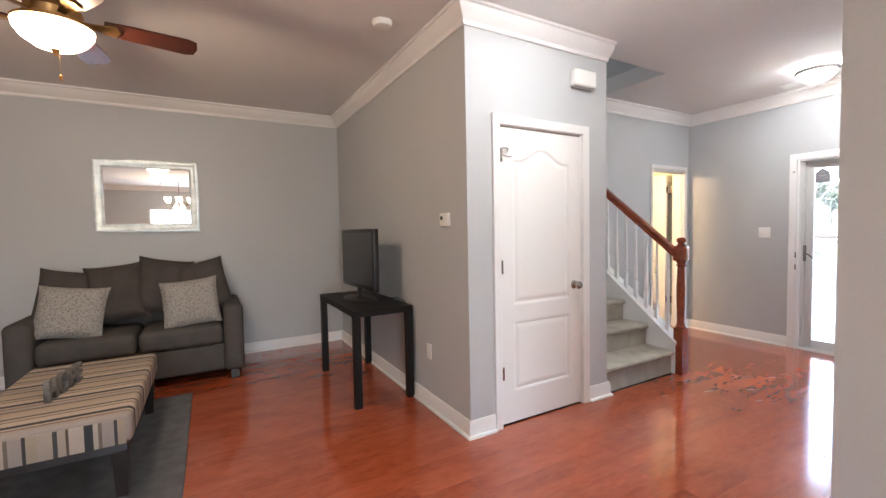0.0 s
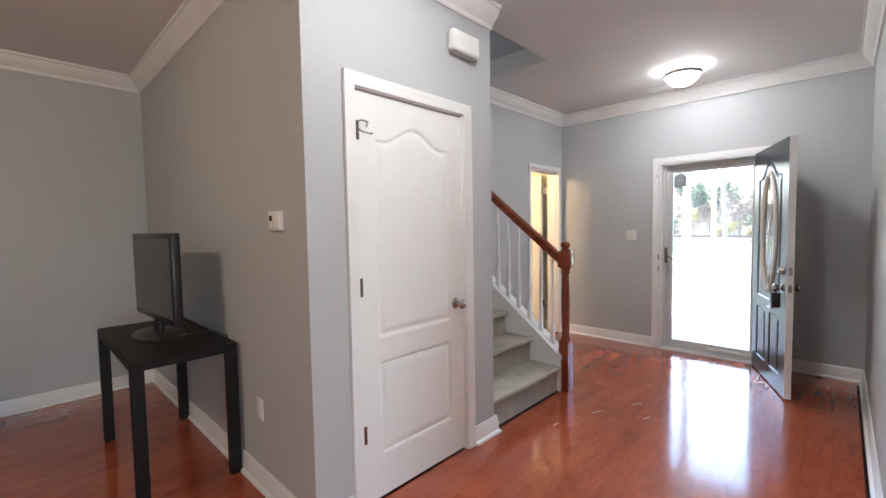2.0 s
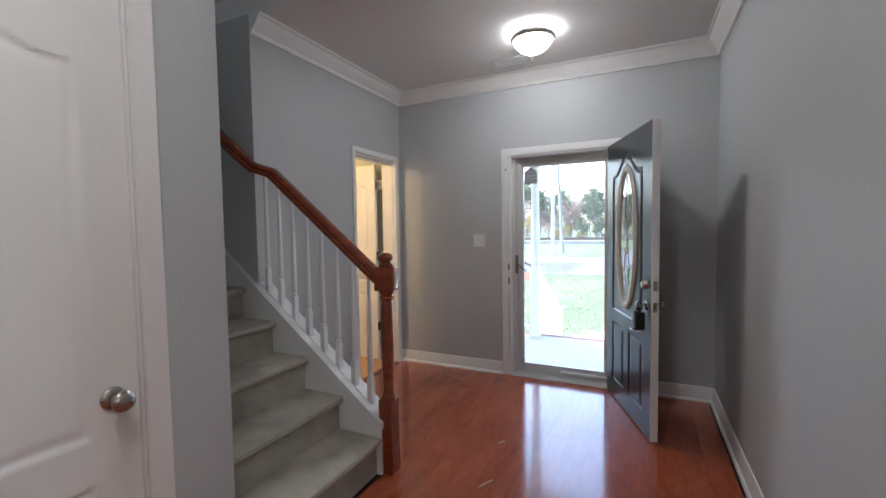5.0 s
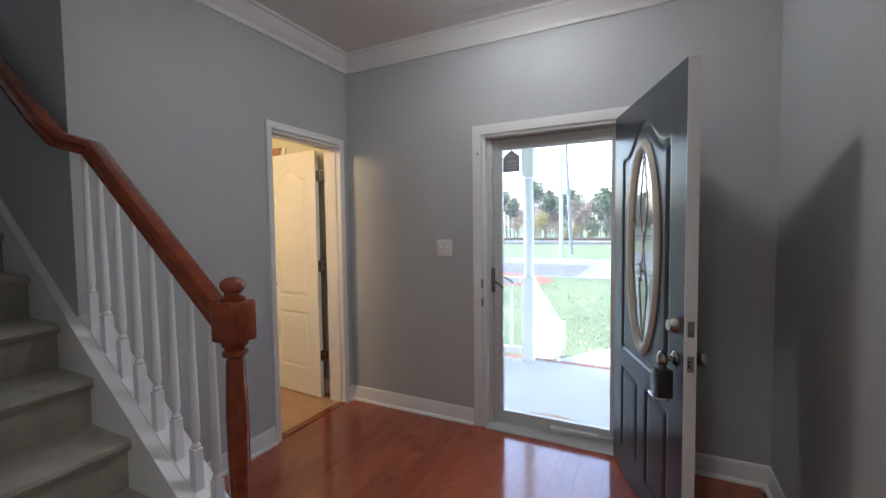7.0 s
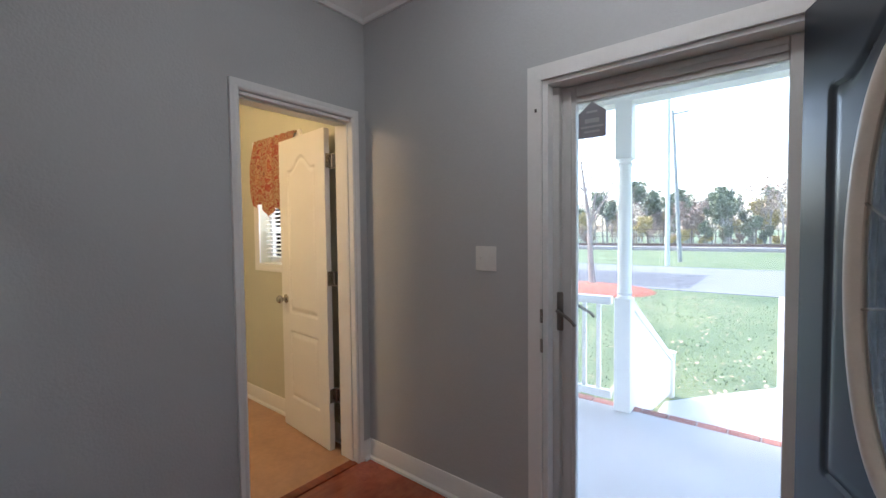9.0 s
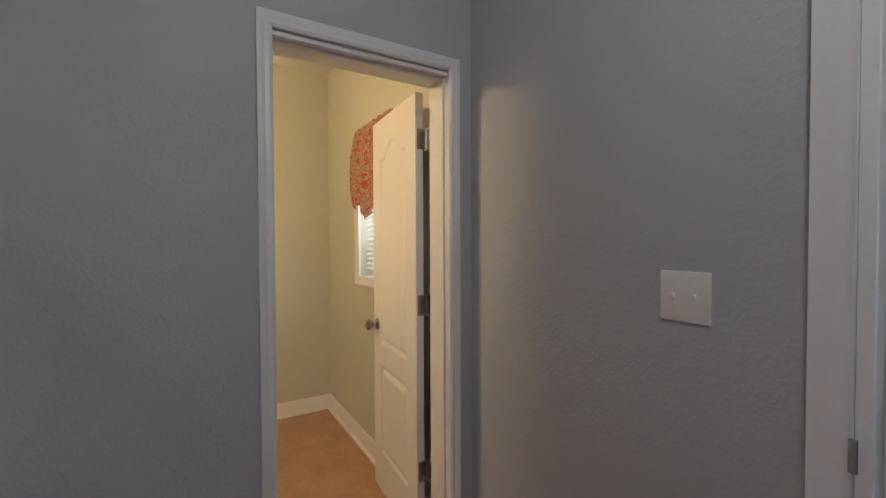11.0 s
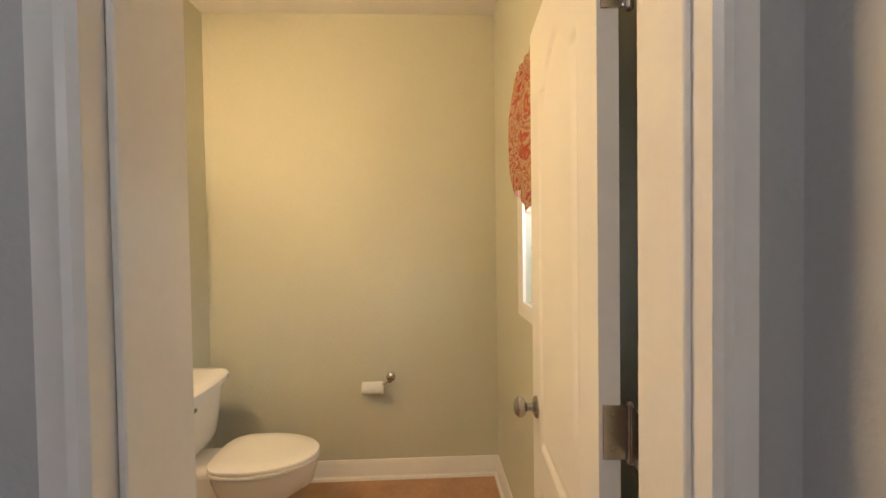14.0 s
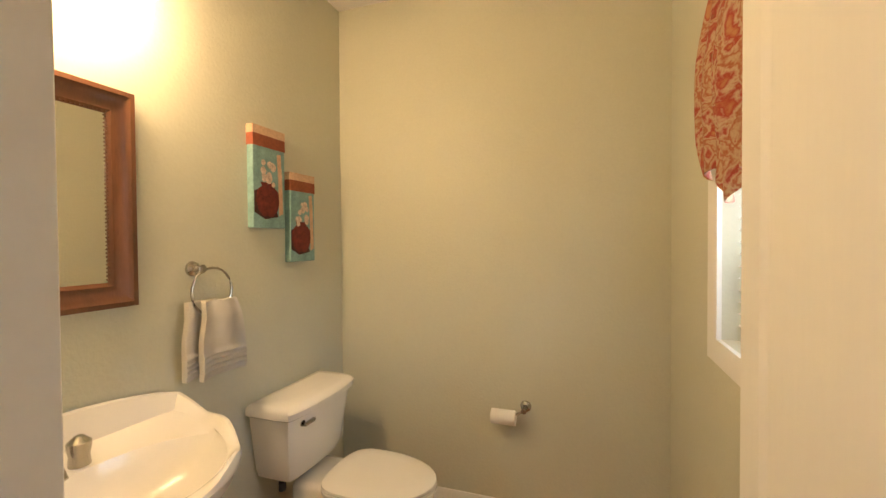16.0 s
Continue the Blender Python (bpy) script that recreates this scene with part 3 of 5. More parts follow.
def leaf_mesh(w, h, t, panels, hole=None, step=0.0085):
    """A door leaf from u=0 at the hinge to w, faces at y=0 and y=t, with moulded panels on both."""
    nx, nz = int(w / step), int(h / step)
    vs, fs = [], []
    for side in (0, 1):
        o = len(vs)
        for j in range(nz + 1):
            for i in range(nx + 1):
                u, z = w * i / nx, h * j / nz
                d = arch_depth(u, z, panels)
                vs.append((u, t + d if side else -d, z))
        for j in range(nz):
            for i in range(nx):
                u, z = w * (i + 0.5) / nx, h * (j + 0.5) / nz
                if hole and ((u - hole[0]) / hole[2]) ** 2 + ((z - hole[1]) / hole[3]) ** 2 < 1:
                    continue
                a = o + j * (nx + 1) + i
                fs.append((a, a + 1, a + nx + 2, a + nx + 1))
    half = (nx + 1) * (nz + 1)
    rim = [i for i in range(nx + 1)] + [j * (nx + 1) + nx for j in range(1, nz + 1)] + [nz * (nx + 1) + i for i in range(nx - 1, -1, -1)] + [j * (nx + 1) for j in range(nz - 1, 0, -1)]
    for k in range(len(rim)):
        a, b = rim[k], rim[(k + 1) % len(rim)]
        fs.append((a, b, b + half, a + half))
    return Mesh().add(vs, fs)


def knob(parent, u, z, y, out, material):
    k = Mesh().lathe([(0.032, 0), (0.032, 0.004), (0.026, 0.010), (0.012, 0.014), (0.011, 0.030), (0.022, 0.036), (0.029, 0.046), (0.029, 0.056), (0.020, 0.066), (0.004, 0.069)], 20,
                     pose(u, y, z, 90 if out < 0 else -90))
    return tagged(k.done("knob", material, parent), "satin nickel round knob")


def hinges(parent, zs, y, x=-0.003):
    for z in zs:
        hb = Mesh().lathe([(0.007, -0.05), (0.007, 0.05)], 10, pose(x, y, z))
        hb.box((x, y - 0.001, z - 0.045), (x + 0.028, y + 0.0025, z + 0.045))
        tagged(hb.done("hinge", NICKEL, parent), "satin nickel hinge")


def interior_door(name, m, w, label, knob_sides, hinge_y, zs=(0.35, 1.08, 1.83)):
    d = thing(name, m, label, "door", "moulded two-panel doors")
    c, pw = w / 2, w / 2 - 0.115
    leaf_mesh(w, 2.015, 0.035, [(c, pw, 0.82, 1.80, 0.085), (c, pw, 0.22, 0.69, 0.0)]).done("leaf", DOORWHITE, d)
    for s in knob_sides:
        knob(d, w - 0.065, 0.91, 0.0 if s < 0 else 0.035, s, NICKEL)
    hinges(d, zs, hinge_y)
    return d


closet = interior_door("closet_door", pose(-2.012, 1.934, 0.012, 0, 0, 90), 0.752, "closed white moulded two-panel arch-top closet door", [-1], 0.0)
lk = Mesh().box((-0.012, -0.012, 1.79), (0.002, 0.0, 1.87), 0.003)
lk.tube([(-0.005, -0.008, 1.865), (0.03, -0.02, 1.875), (0.065, -0.02, 1.87)], 0.0045, 6).tube([(0.0, -0.01, 1.84), (0.03, -0.022, 1.82), (0.06, -0.03, 1.815), (0.085, -0.025, 1.82)], 0.004, 6)
lk.tube([(0.06, -0.02, 1.87), (0.055, -0.018, 1.845)], 0.006, 6)
tagged(lk.done("hinge_stop", CHROME, closet), "small chrome hinge door stop")
turn = math.degrees(math.atan2(0.045, -0.605))
powder_door = interior_door("powder_door", pose(-3.17, 5.617, 0.012, 0, 0, turn), 0.60, "open white moulded two-panel powder room door", [1, -1], 0.035, ())
for z in (0.345, 1.085, 1.815):
    # one leaf on the door's edge, the barrel, and the other leaf reaching to the jamb
    hb = Mesh().box((-0.0028, -0.012, z - 0.045), (0.0005, 0.029, z + 0.045), 0.001)
    hb.lathe([(0.004, -0.052), (0.0068, -0.049), (0.0068, 0.049), (0.004, 0.052)], 12, pose(-0.005, -0.015, z))
    hb.box((-0.085, -0.0165, z - 0.045), (-0.005, -0.014, z + 0.045), 0.001)
    for dz in (-0.028, 0.0, 0.028):
        hb.lathe([(0.0045, 0), (0.003, 0.0012)], 8, pose(-0.0028, 0.012, z + dz, 0, -90))
    tagged(hb.done("hinge", NICKEL, powder_door), "satin nickel butt hinge")

# entry door, open into the hall
ang = math.degrees(math.atan2(-0.825, 0.302))
front = thing("entry_door", pose(-0.952, 5.688, 0.012, 0, 0, ang), "open slate-blue entry door with an oval leaded glass", "door")
FW, FH, FT = 0.895, 2.0, 0.044
OV = (0.447, 1.272, 0.165, 0.475)
leaf_mesh(FW, FH, FT, [(0.447, 0.30, 0.70, 1.74, 0.14), (0.27, 0.125, 0.14, 0.60, 0.0), (0.625, 0.125, 0.14, 0.60, 0.0)], OV, 0.01).done("leaf", SLATEPAINT, front)
edge = Mesh().box((FW - 0.001, -0.0005, 0.0), (FW + 0.003, FT + 0.0005, FH))
tagged(edge.done("edge_strip", TRIM, front), "white painted door edge")
ring = Mesh()
prof = [(-0.012, 0.0), (0.0, -0.010), (0.015, -0.016), (0.032, -0.013), (0.045, -0.004), (0.046, 0.006), (-0.012, 0.006)]
for face, sgn in ((0.0, 1), (FT, -1)):
    vs, fs, N, C = [], [], 64, len(prof)
    for k in range(N):
        a = 2 * math.pi * k / N
        for r, d in prof:
            vs.append((OV[0] + (OV[2] + r) * math.cos(a), face + sgn * d, OV[1] + (OV[3] + r) * math.sin(a)))
    for k in range(N):
        for c in range(C):
            fs.append((k * C + c, k * C + (c + 1) % C, ((k + 1) % N) * C + (c + 1) % C, ((k + 1) % N) * C + c))
    ring.add(vs, fs)
tagged(ring.done("oval_frame", OVALFRAME, front), "cream oval moulding round the glass")
og = Mesh().prism([(OV[0] + (OV[2] + 0.006) * math.cos(2 * math.pi * k / 48), OV[1] + (OV[3] + 0.006) * math.sin(2 * math.pi * k / 48)) for k in range(48)], 0.004, 0.010, 1)
pane = og.done("oval_pane", OVALGLASS, front)
pane.visible_shadow = False
came = Mesh()
for pts in ([(-0.0, -0.46), (0.05, -0.2), (0.0, 0.0), (-0.05, 0.2), (0.0, 0.46)], [(0.0, -0.46), (-0.05, -0.2), (0.0, 0.0), (0.05, 0.2), (0.0, 0.46)], [(-0.155, -0.1), (-0.05, -0.08), (0.0, -0.12), (0.05, -0.08), (0.155, -0.1)],
            [(-0.15, 0.15), (0, 0.07), (0.15, 0.15)]):
    came.tube([(OV[0] + a, 0.003, OV[1] + b) for a, b in pts], 0.0032, 5)
tagged(came.done("lead_came", NICKEL, front), "thin lead lines in the glass")
tagged(Mesh().lathe([(0.033, 0), (0.031, 0.012), (0.024, 0.024), (0.022, 0.032), (0.003, 0.033)], 20, pose(0.825, 0, 0.985, 90)).done("deadbolt", NICKEL, front), "satin nickel deadbolt")
knob(front, 0.825, 0.85, 0.0, -1, NICKEL)
knob(front, 0.825, 0.85, FT, 1, NICKEL)
lb = Mesh().box((0.775, -0.078, 0.70), (0.865, -0.022, 0.815), 0.008, seg=2)
lb.tube([(0.795, -0.05, 0.81), (0.795, -0.05, 0.855), (0.82, -0.05, 0.875), (0.847, -0.05, 0.855), (0.847, -0.05, 0.81)], 0.006, 8)
tagged(lb.done("lockbox", BLACKPLASTIC, front), "black key lockbox hung on the knob")
tagged(Mesh().box((0.757, -0.082, 0.682), (0.845, -0.030, 0.698), 0.005, seg=2).done("lockbox_foot", CHROME, front), "chrome lockbox foot")
sp = Mesh().box((FW + 0.002, 0.01, 0.955), (FW + 0.005, 0.034, 1.015)).box((FW + 0.002, 0.01, 0.82), (FW + 0.005, 0.034, 0.88)).box((FW + 0.004, 0.016, 0.835), (FW + 0.014, 0.028, 0.862), 0.003)
tagged(sp.done("latch_plate", NICKEL, front), "nickel latch plates")

# storm door
storm = thing("storm_door", pose(-1.775, 5.80, 0.012), "closed white full-view storm door with clear glass", "door")
sf = Mesh().box((0.0, 0, 0.0), (0.092, 0.035, 1.985), 0.003).box((0.792, 0, 0.0), (0.865, 0.035, 1.985), 0.003).box((0.092, 0, 1.905), (0.792, 0.035, 1.985), 0.003).box((0.092, 0, 0.0), (0.792, 0.035, 0.09), 0.003)
sf.box((0.0, -0.03, 0.0), (0.03, 0.0, 1.985), 0.002).box((0.045, -0.008, 0.02), (0.075, 0.0, 1.96), 0.002).box((0.1, -0.012, 1.93), (0.79, 0.0, 1.955), 0.003)
sf.done("frame", ALUMINIUM, storm)
sg = Mesh().box((0.090, 0.014, 0.088), (0.794, 0.020, 1.907)).done("pane", STORMGLASS, storm)
sg.visible_shadow = False
cl = Mesh().tube([(0.43, -0.03, 0.05), (0.73, -0.03, 0.05)], 0.014, 10).tube([(0.73, -0.03, 0.05), (0.83, -0.02, 0.05)], 0.006, 6)
tagged(cl.done("closer", PLASTIC, storm), "white pneumatic closer tube")
hd = Mesh().box((0.022, -0.038, 0.93), (0.05, -0.030, 1.10), 0.006, seg=2).tube([(0.036, -0.035, 1.02), (0.036, -0.065, 1.02), (0.06, -0.075, 1.015), (0.10, -0.07, 0.985), (0.115, -0.065, 0.965)], 0.0075, 8)
hd.tube([(0.05, 0.035, 1.03), (0.05, 0.07, 1.03), (0.08, 0.08, 1.025), (0.13, 0.08, 1.0), (0.145, 0.08, 0.985)], 0.0075, 8)
tagged(hd.done("handle", BRONZE, storm), "dark pewter lever handle on a plate")
pl = tagged(Mesh().prism([(0.10, 1.755), (0.215, 1.755), (0.215, 1.86), (0.157, 1.905), (0.10, 1.86)], 0.008, 0.012, 1).done("window_decal", PLAQUE, storm), "grey house-shaped decal")
tb = Mesh()
for z, a, b in ((1.862, 0.135, 0.18), (1.825, 0.128, 0.188), (1.80, 0.11, 0.205), (1.78, 0.125, 0.19)):
    tb.box((a, 0.005, z - (0.009 if z == 1.825 else 0.004)), (b, 0.0075, z + (0.009 if z == 1.825 else 0.004)))
tb.done("decal_print", PLAQUEBAR, storm)
stk = Mesh().box((-1.803, 5.699, 0.98), (-1.790, 5.7045, 1.04), 0.002).box((-1.803, 5.699, 0.85), (-1.790, 5.7045, 0.91), 0.002).box((-1.825, 5.696, 1.885), (-1.815, 5.70, 1.90), 0.001)
structure(stk.done("strike_plates", NICKEL), "nickel strike plates on the jamb", "hardware")

# ---- stairs ----
RISE, RUN, X0 = 0.198, 0.256, -2.035
stairs = thing("staircase", pose(0, 0, 0), "straight stair in worn grey-beige carpet with white stringers", "stairs")
for k in range(13):
    xf = X0 - RUN * k
    z = RISE * (k + 1) + 0.014
    nose = [(xf - RUN - 0.02, z - RISE - (0 if k else 0.014)), (xf, z - RISE - (0 if k else 0.014)), (xf, z - 0.045), (xf + 0.022, z - 0.042), (xf + 0.034, z - 0.025), (xf + 0.030, z - 0.007), (xf + 0.015, z), (xf - RUN - 0.02, z)]
    st = Mesh().prism(nose, 2.972, 3.926 if k == 0 else 3.90, 1)
    st.done("carpeted_step", CARPET, stairs)
slope = RISE / RUN


def line_z(x, z_at_2):
    return z_at_2 + (-2.02 - x) * slope


sk = Mesh().prism([(-2.005, 0.0), (-2.005, line_z(-2.005, 0.30)), (-2.95, line_z(-2.95, 0.30)), (-5.0, line_z(-5.0, 0.30)), (-5.0, line_z(-5.0, -0.2)), (-2.45, 0.0)], 3.885, 3.9195, 1)
sk.prism([(-2.005, 0.02), (-2.005, line_z(-2.005, 0.285)), (-2.95, line_z(-2.95, 0.285)), (-2.95, 0.02)], 3.9195, 4.0, 1)
sk.prism([(-1.995, line_z(-1.995, 0.285)), (-1.995, line_z(-1.995, 0.315)), (-2.95, line_z(-2.95, 0.315)), (-2.95, line_z(-2.95, 0.285))], 3.875, 4.015, 1)
sk.prism([(-2.04, 0.2), (-2.04, line_z(-2.04, 0.28)), (-5.0, line_z(-5.0, 0.28)), (-5.0, line_z(-5.0, 0.05))], 2.971, 2.985, 1)
tagged(sk.done("stringer", TRIM, stairs), "white painted stringer and skirt")

rail = thing("stair_railing", pose(-1.985, 3.945, 0), "cherry newel and handrail with white turned balusters", "railing")
R = Matrix.Translation((1.985, -3.945, 0))
nw = Mesh().box((-0.043, -0.043, 0), (0.043, 0.043, 0.42), 0.004).lathe([(0.040, 0.42), (0.044, 0.43), (0.036, 0.445), (0.030, 0.47), (0.034, 0.60), (0.036, 0.78), (0.030, 0.95), (0.027, 0.975), (0.040, 0.985), (0.040, 0.997), (0.030, 1.003), (0.042, 1.02), (0.042, 1.03)], 20)
nw.box((-0.050, -0.050, 1.03), (0.050, 0.050, 1.165), 0.008, seg=2).lathe([(0.038, 1.165), (0.040, 1.175), (0.028, 1.182), (0.026, 1.19), (0.036, 1.200), (0.040, 1.213), (0.036, 1.228), (0.024, 1.238), (0.004, 1.242)], 20)
tagged(nw.done("newel_post", CHERRYRAIL, rail), "turned cherry newel post")
RAILP = [(-0.03, -0.03), (0.03, -0.03), (0.033, -0.012), (0.024, -0.004), (0.034, 0.012), (0.026, 0.030), (0.0, 0.037), (-0.026, 0.030), (-0.034, 0.012), (-0.024, -0.004), (-0.033, -0.012)]
pts = [Vector(p) for p in ((-2.03, 3.945, 1.095), (-2.82, 3.945, 1.735), (-2.90, 3.87, 1.765), (-3.02, 3.85, 1.87), (-4.6, 3.85, 3.09))]
vs, fs, C = [], [], len(RAILP)
for i, p in enumerate(pts):
    d = (pts[min(i + 1, 4)] - pts[max(i - 1, 0)]).normalized()
    side = d.cross(Vector((0, 0, 1))).normalized()
    up = side.cross(d)
    vs += [R @ (p + side * a + up * b * 1.05) for a, b in RAILP]
for i in range(4):
    for k in range(C):
        fs.append((i * C + k, i * C + (k + 1) % C, (i + 1) * C + (k + 1) % C, (i + 1) * C + k))
fs += [tuple(range(C)), tuple(range(4 * C, 5 * C))]
tagged(Mesh().add(vs, fs).done("handrail", CHERRYRAIL, rail), "moulded cherry handrail")
for k in range(8):
    x = -2.105 - 0.112 * k
    zb, zt = line_z(x, 0.312), 1.065 + (-2.03 - x) * 0.81
    h = zt - zb
    b = Mesh().box((-0.0165, -0.0165, -0.02), (0.0165, 0.0165, 0.15), 0.002)
    b.lathe([(0.0135, 0.15), (0.017, 0.16), (0.011, 0.172), (0.0155, 0.186), (0.0165, 0.21), (0.0125, h * 0.65), (0.0095, h)], 12)
    tagged(b.done("baluster", TRIM, rail, m=R @ pose(x, 3.945, zb)), "white turned baluster")
    f = Mesh().prism([(-0.04, -0.030), (-0.04, 0.034), (0.04, -0.028), (0.04, -0.035)], -0.022, 0.022, 1)
    f.done("fillet", TRIM, rail, m=R @ pose(x - 0.056, 3.945, line_z(x - 0.056, 0.318)))


# ---- living room ----
def rounded(w, d, h, bevel, seg=3):
    return Mesh().box((-w / 2, -d / 2, 0), (w / 2, d / 2, h), bevel, seg=seg)


sofa = thing("loveseat", pose(-4.47, -0.325, 0, 0, 0, 90), "charcoal woven two-seat sofa against the wall", "sofa")
sb = Mesh().box((-0.66, -0.36, 0.09), (0.66, 0.40, 0.34), 0.03, seg=3)
sb.done("base", SOFA, sofa)
Mesh().box((-0.68, 0.22, 0.30), (0.68, 0.41, 0.74), 0.06, seg=4).done("backrest", SOFA, sofa)
for s in (-1, 1):
    Mesh().box((s * 0.655, -0.40, 0.08), (s * 0.82, 0.41, 0.69), 0.045, seg=4).done("armrest", SOFA, sofa)
    Mesh().box((s * 0.008, -0.39, 0.335), (s * 0.65, 0.22, 0.52), 0.05, seg=4).done("seat_cushion", SOFA, sofa)
    for y in (-0.34, 0.34):
        Mesh().box((s * 0.70, y - 0.03, 0.0), (s * 0.77, y + 0.03, 0.09), 0.004).done("foot", DARKLEG, sofa)
for k, (x, z, tilt, roll) in enumerate(((-0.52, 0.80, -14, 9), (-0.17, 0.84, -18, -6), (0.17, 0.87, -17, 10), (0.50, 0.84, -20, -12))):
    p = Mesh().pillow(0.45, 0.54, 0.24, seed=k).done("back_pillow", SOFAPILLOW, m=pose(-4.50 + 0.03 * (k % 2), -0.325 + x, z, 0, 0, 90) @ pose(0, 0, 0, tilt, roll, 0))
    tagged(p, "plump charcoal back pillow leaning on the sofa", "pillow", "charcoal pillows on the sofa")
for k, (x, roll) in enumerate(((-0.45, 7), (0.40, -5))):
    p = Mesh().pillow(0.47, 0.45, 0.16, seed=9 + k).done("throw_pillow", PATTERNPILLOW, m=pose(-4.27, -0.325 + x, 0.725, 0, 0, 90) @ pose(0, 0, 0, -20, roll, 0))
    tagged(p, "taupe throw pillow with a woven diamond pattern", "pillow", "throw pillows on the sofa")

ott = thing("ottoman", pose(-3.0, -0.50, 0), "striped upholstered bench ottoman with dark wooden legs", "ottoman")
Mesh().box((-0.62, -0.36, 0.30), (0.62, 0.36, 0.455), 0.03, seg=4).done("upholstery", OTTOMAN, ott)
Mesh().box((-0.59, -0.33, 0.25), (0.59, 0.33, 0.305)).done("frame", DARKLEG, ott)
Mesh().box((0.606, -0.335, 0.298), (0.624, 0.335, 0.43), 0.008, seg=2).done("end_band", OTTOMANEND, ott)
for sx in (-1, 1):
    for sy in (-1, 1):
        lg = Mesh().add([(a * w, b * w, z) for z, w in ((0.012, 0.024), (0.25, 0.036)) for a, b in ((-1, -1), (1, -1), (1, 1), (-1, 1))], [(0, 1, 2, 3), (4, 5, 6, 7), (0, 1, 5, 4), (1, 2, 6, 5), (2, 3, 7, 6), (3, 0, 4, 7)])
        lg.done("leg", DARKLEG, ott, m=pose(sx * 0.565, sy * 0.30, 0))
word = bpy.data.curves.new("hope_sign", "FONT")
word.body, word.size, word.extrude, word.offset, word.bevel_depth = "HOPE", 0.155, 0.012, 0.004, 0.002
word.materials.append(mat("grey_whitewash", (0.13, 0.12, 0.115), 0.7, vary=0.5, scale=30))
ws = new("letter_sign", word)
tagged(ws, "weathered grey letter sign standing on the ottoman", "sign")
ws.matrix_world = pose(-2.76, -0.56, 0.458, 90, 0, 171)
rg = Mesh().box((-3.86, -1.45, 0.002), (-1.7, 0.07, 0.014), 0.004)
tagged(rg.done("area_rug", RUGM), "flat grey woven rug under the ottoman", "rug")

tb = thing("side_table", pose(-3.335, 1.405, 0), "black-brown laminate parsons side table by the wall", "table")
Mesh().box((-0.535, -0.245, 0.70), (0.535, 0.245, 0.75), 0.003).done("top", BLACKWOOD, tb)
for sx in (-1, 1):
    for sy in (-1, 1):
        Mesh().box((sx * 0.535, sy * 0.245, 0), (sx * 0.480, sy * 0.190, 0.70), 0.002).done("leg", BLACKWOOD, tb)
tv = thing("television", pose(-3.36, 1.40, 0.75, 0, 0, 3), "black flat television switched off on the side table", "television")
Mesh().box((-0.385, -0.025, 0.10), (0.385, 0.02, 0.62), 0.008, seg=2).box((-0.22, 0.02, 0.16), (0.22, 0.06, 0.46), 0.015).done("case", BLACKPLASTIC, tv)
Mesh().box((-0.355, -0.028, 0.135), (0.355, -0.0245, 0.59)).done("screen", SCREEN, tv)
Mesh().lathe([(0.24, 0.0), (0.24, 0.006), (0.22, 0.014), (0.06, 0.022), (0.045, 0.03), (0.04, 0.13)], 28, None, 1.0, 0.55).done("stand", BLACKPLASTIC, tv)
cord = Mesh().tube([(-3.1, 1.45, 0.78), (-3.0, 1.60, 0.79), (-2.97, 1.655, 0.76), (-2.98, 1.66, 0.6), (-2.95, 1.66, 0.42)], 0.004, 6)
tagged(cord.done("power_cord", BLACKPLASTIC), "thin black power cord", "cord")


def framed_mirror(name, m, w, h, fw, depth, material, label):
    """A mirror in the local xz plane, facing -y."""
    t = thing(name, m, label, "mirror")
    pr = [(0, 0), (0, depth), (-fw * 0.2, depth * 1.1), (-fw * 0.45, depth * 0.75), (-fw * 0.75, depth * 0.6), (-fw * 0.85, depth * 0.7), (-fw, depth * 0.5), (-fw, 0)]
    corners = [(-w / 2, -h / 2), (w / 2, -h / 2), (w / 2, h / 2), (-w / 2, h / 2)]
    vs, fs, C = [], [], len(pr)
    for x, z in corners:
        vs += [(x + (a if x > 0 else -a), -d, z + (a if z > 0 else -a)) for a, d in pr]
    for i in range(4):
        for k in range(C):
            fs.append((i * C + k, i * C + (k + 1) % C, ((i + 1) % 4) * C + (k + 1) % C, ((i + 1) % 4) * C + k))
    Mesh().add(vs, fs).done("frame", material, t)
    Mesh().box((-w / 2 + fw * 0.9, -depth * 0.45, -h / 2 + fw * 0.9), (w / 2 - fw * 0.9, -0.002, h / 2 - fw * 0.9)).done("glass", MIRROR, t)
    return t


framed_mirror("wall_mirror", pose(-4.93, -0.27, 1.745, 0, 0, 90), 0.88, 0.72, 0.085, 0.03, SILVERFRAME, "rectangular mirror in a silvered frame on the wall")

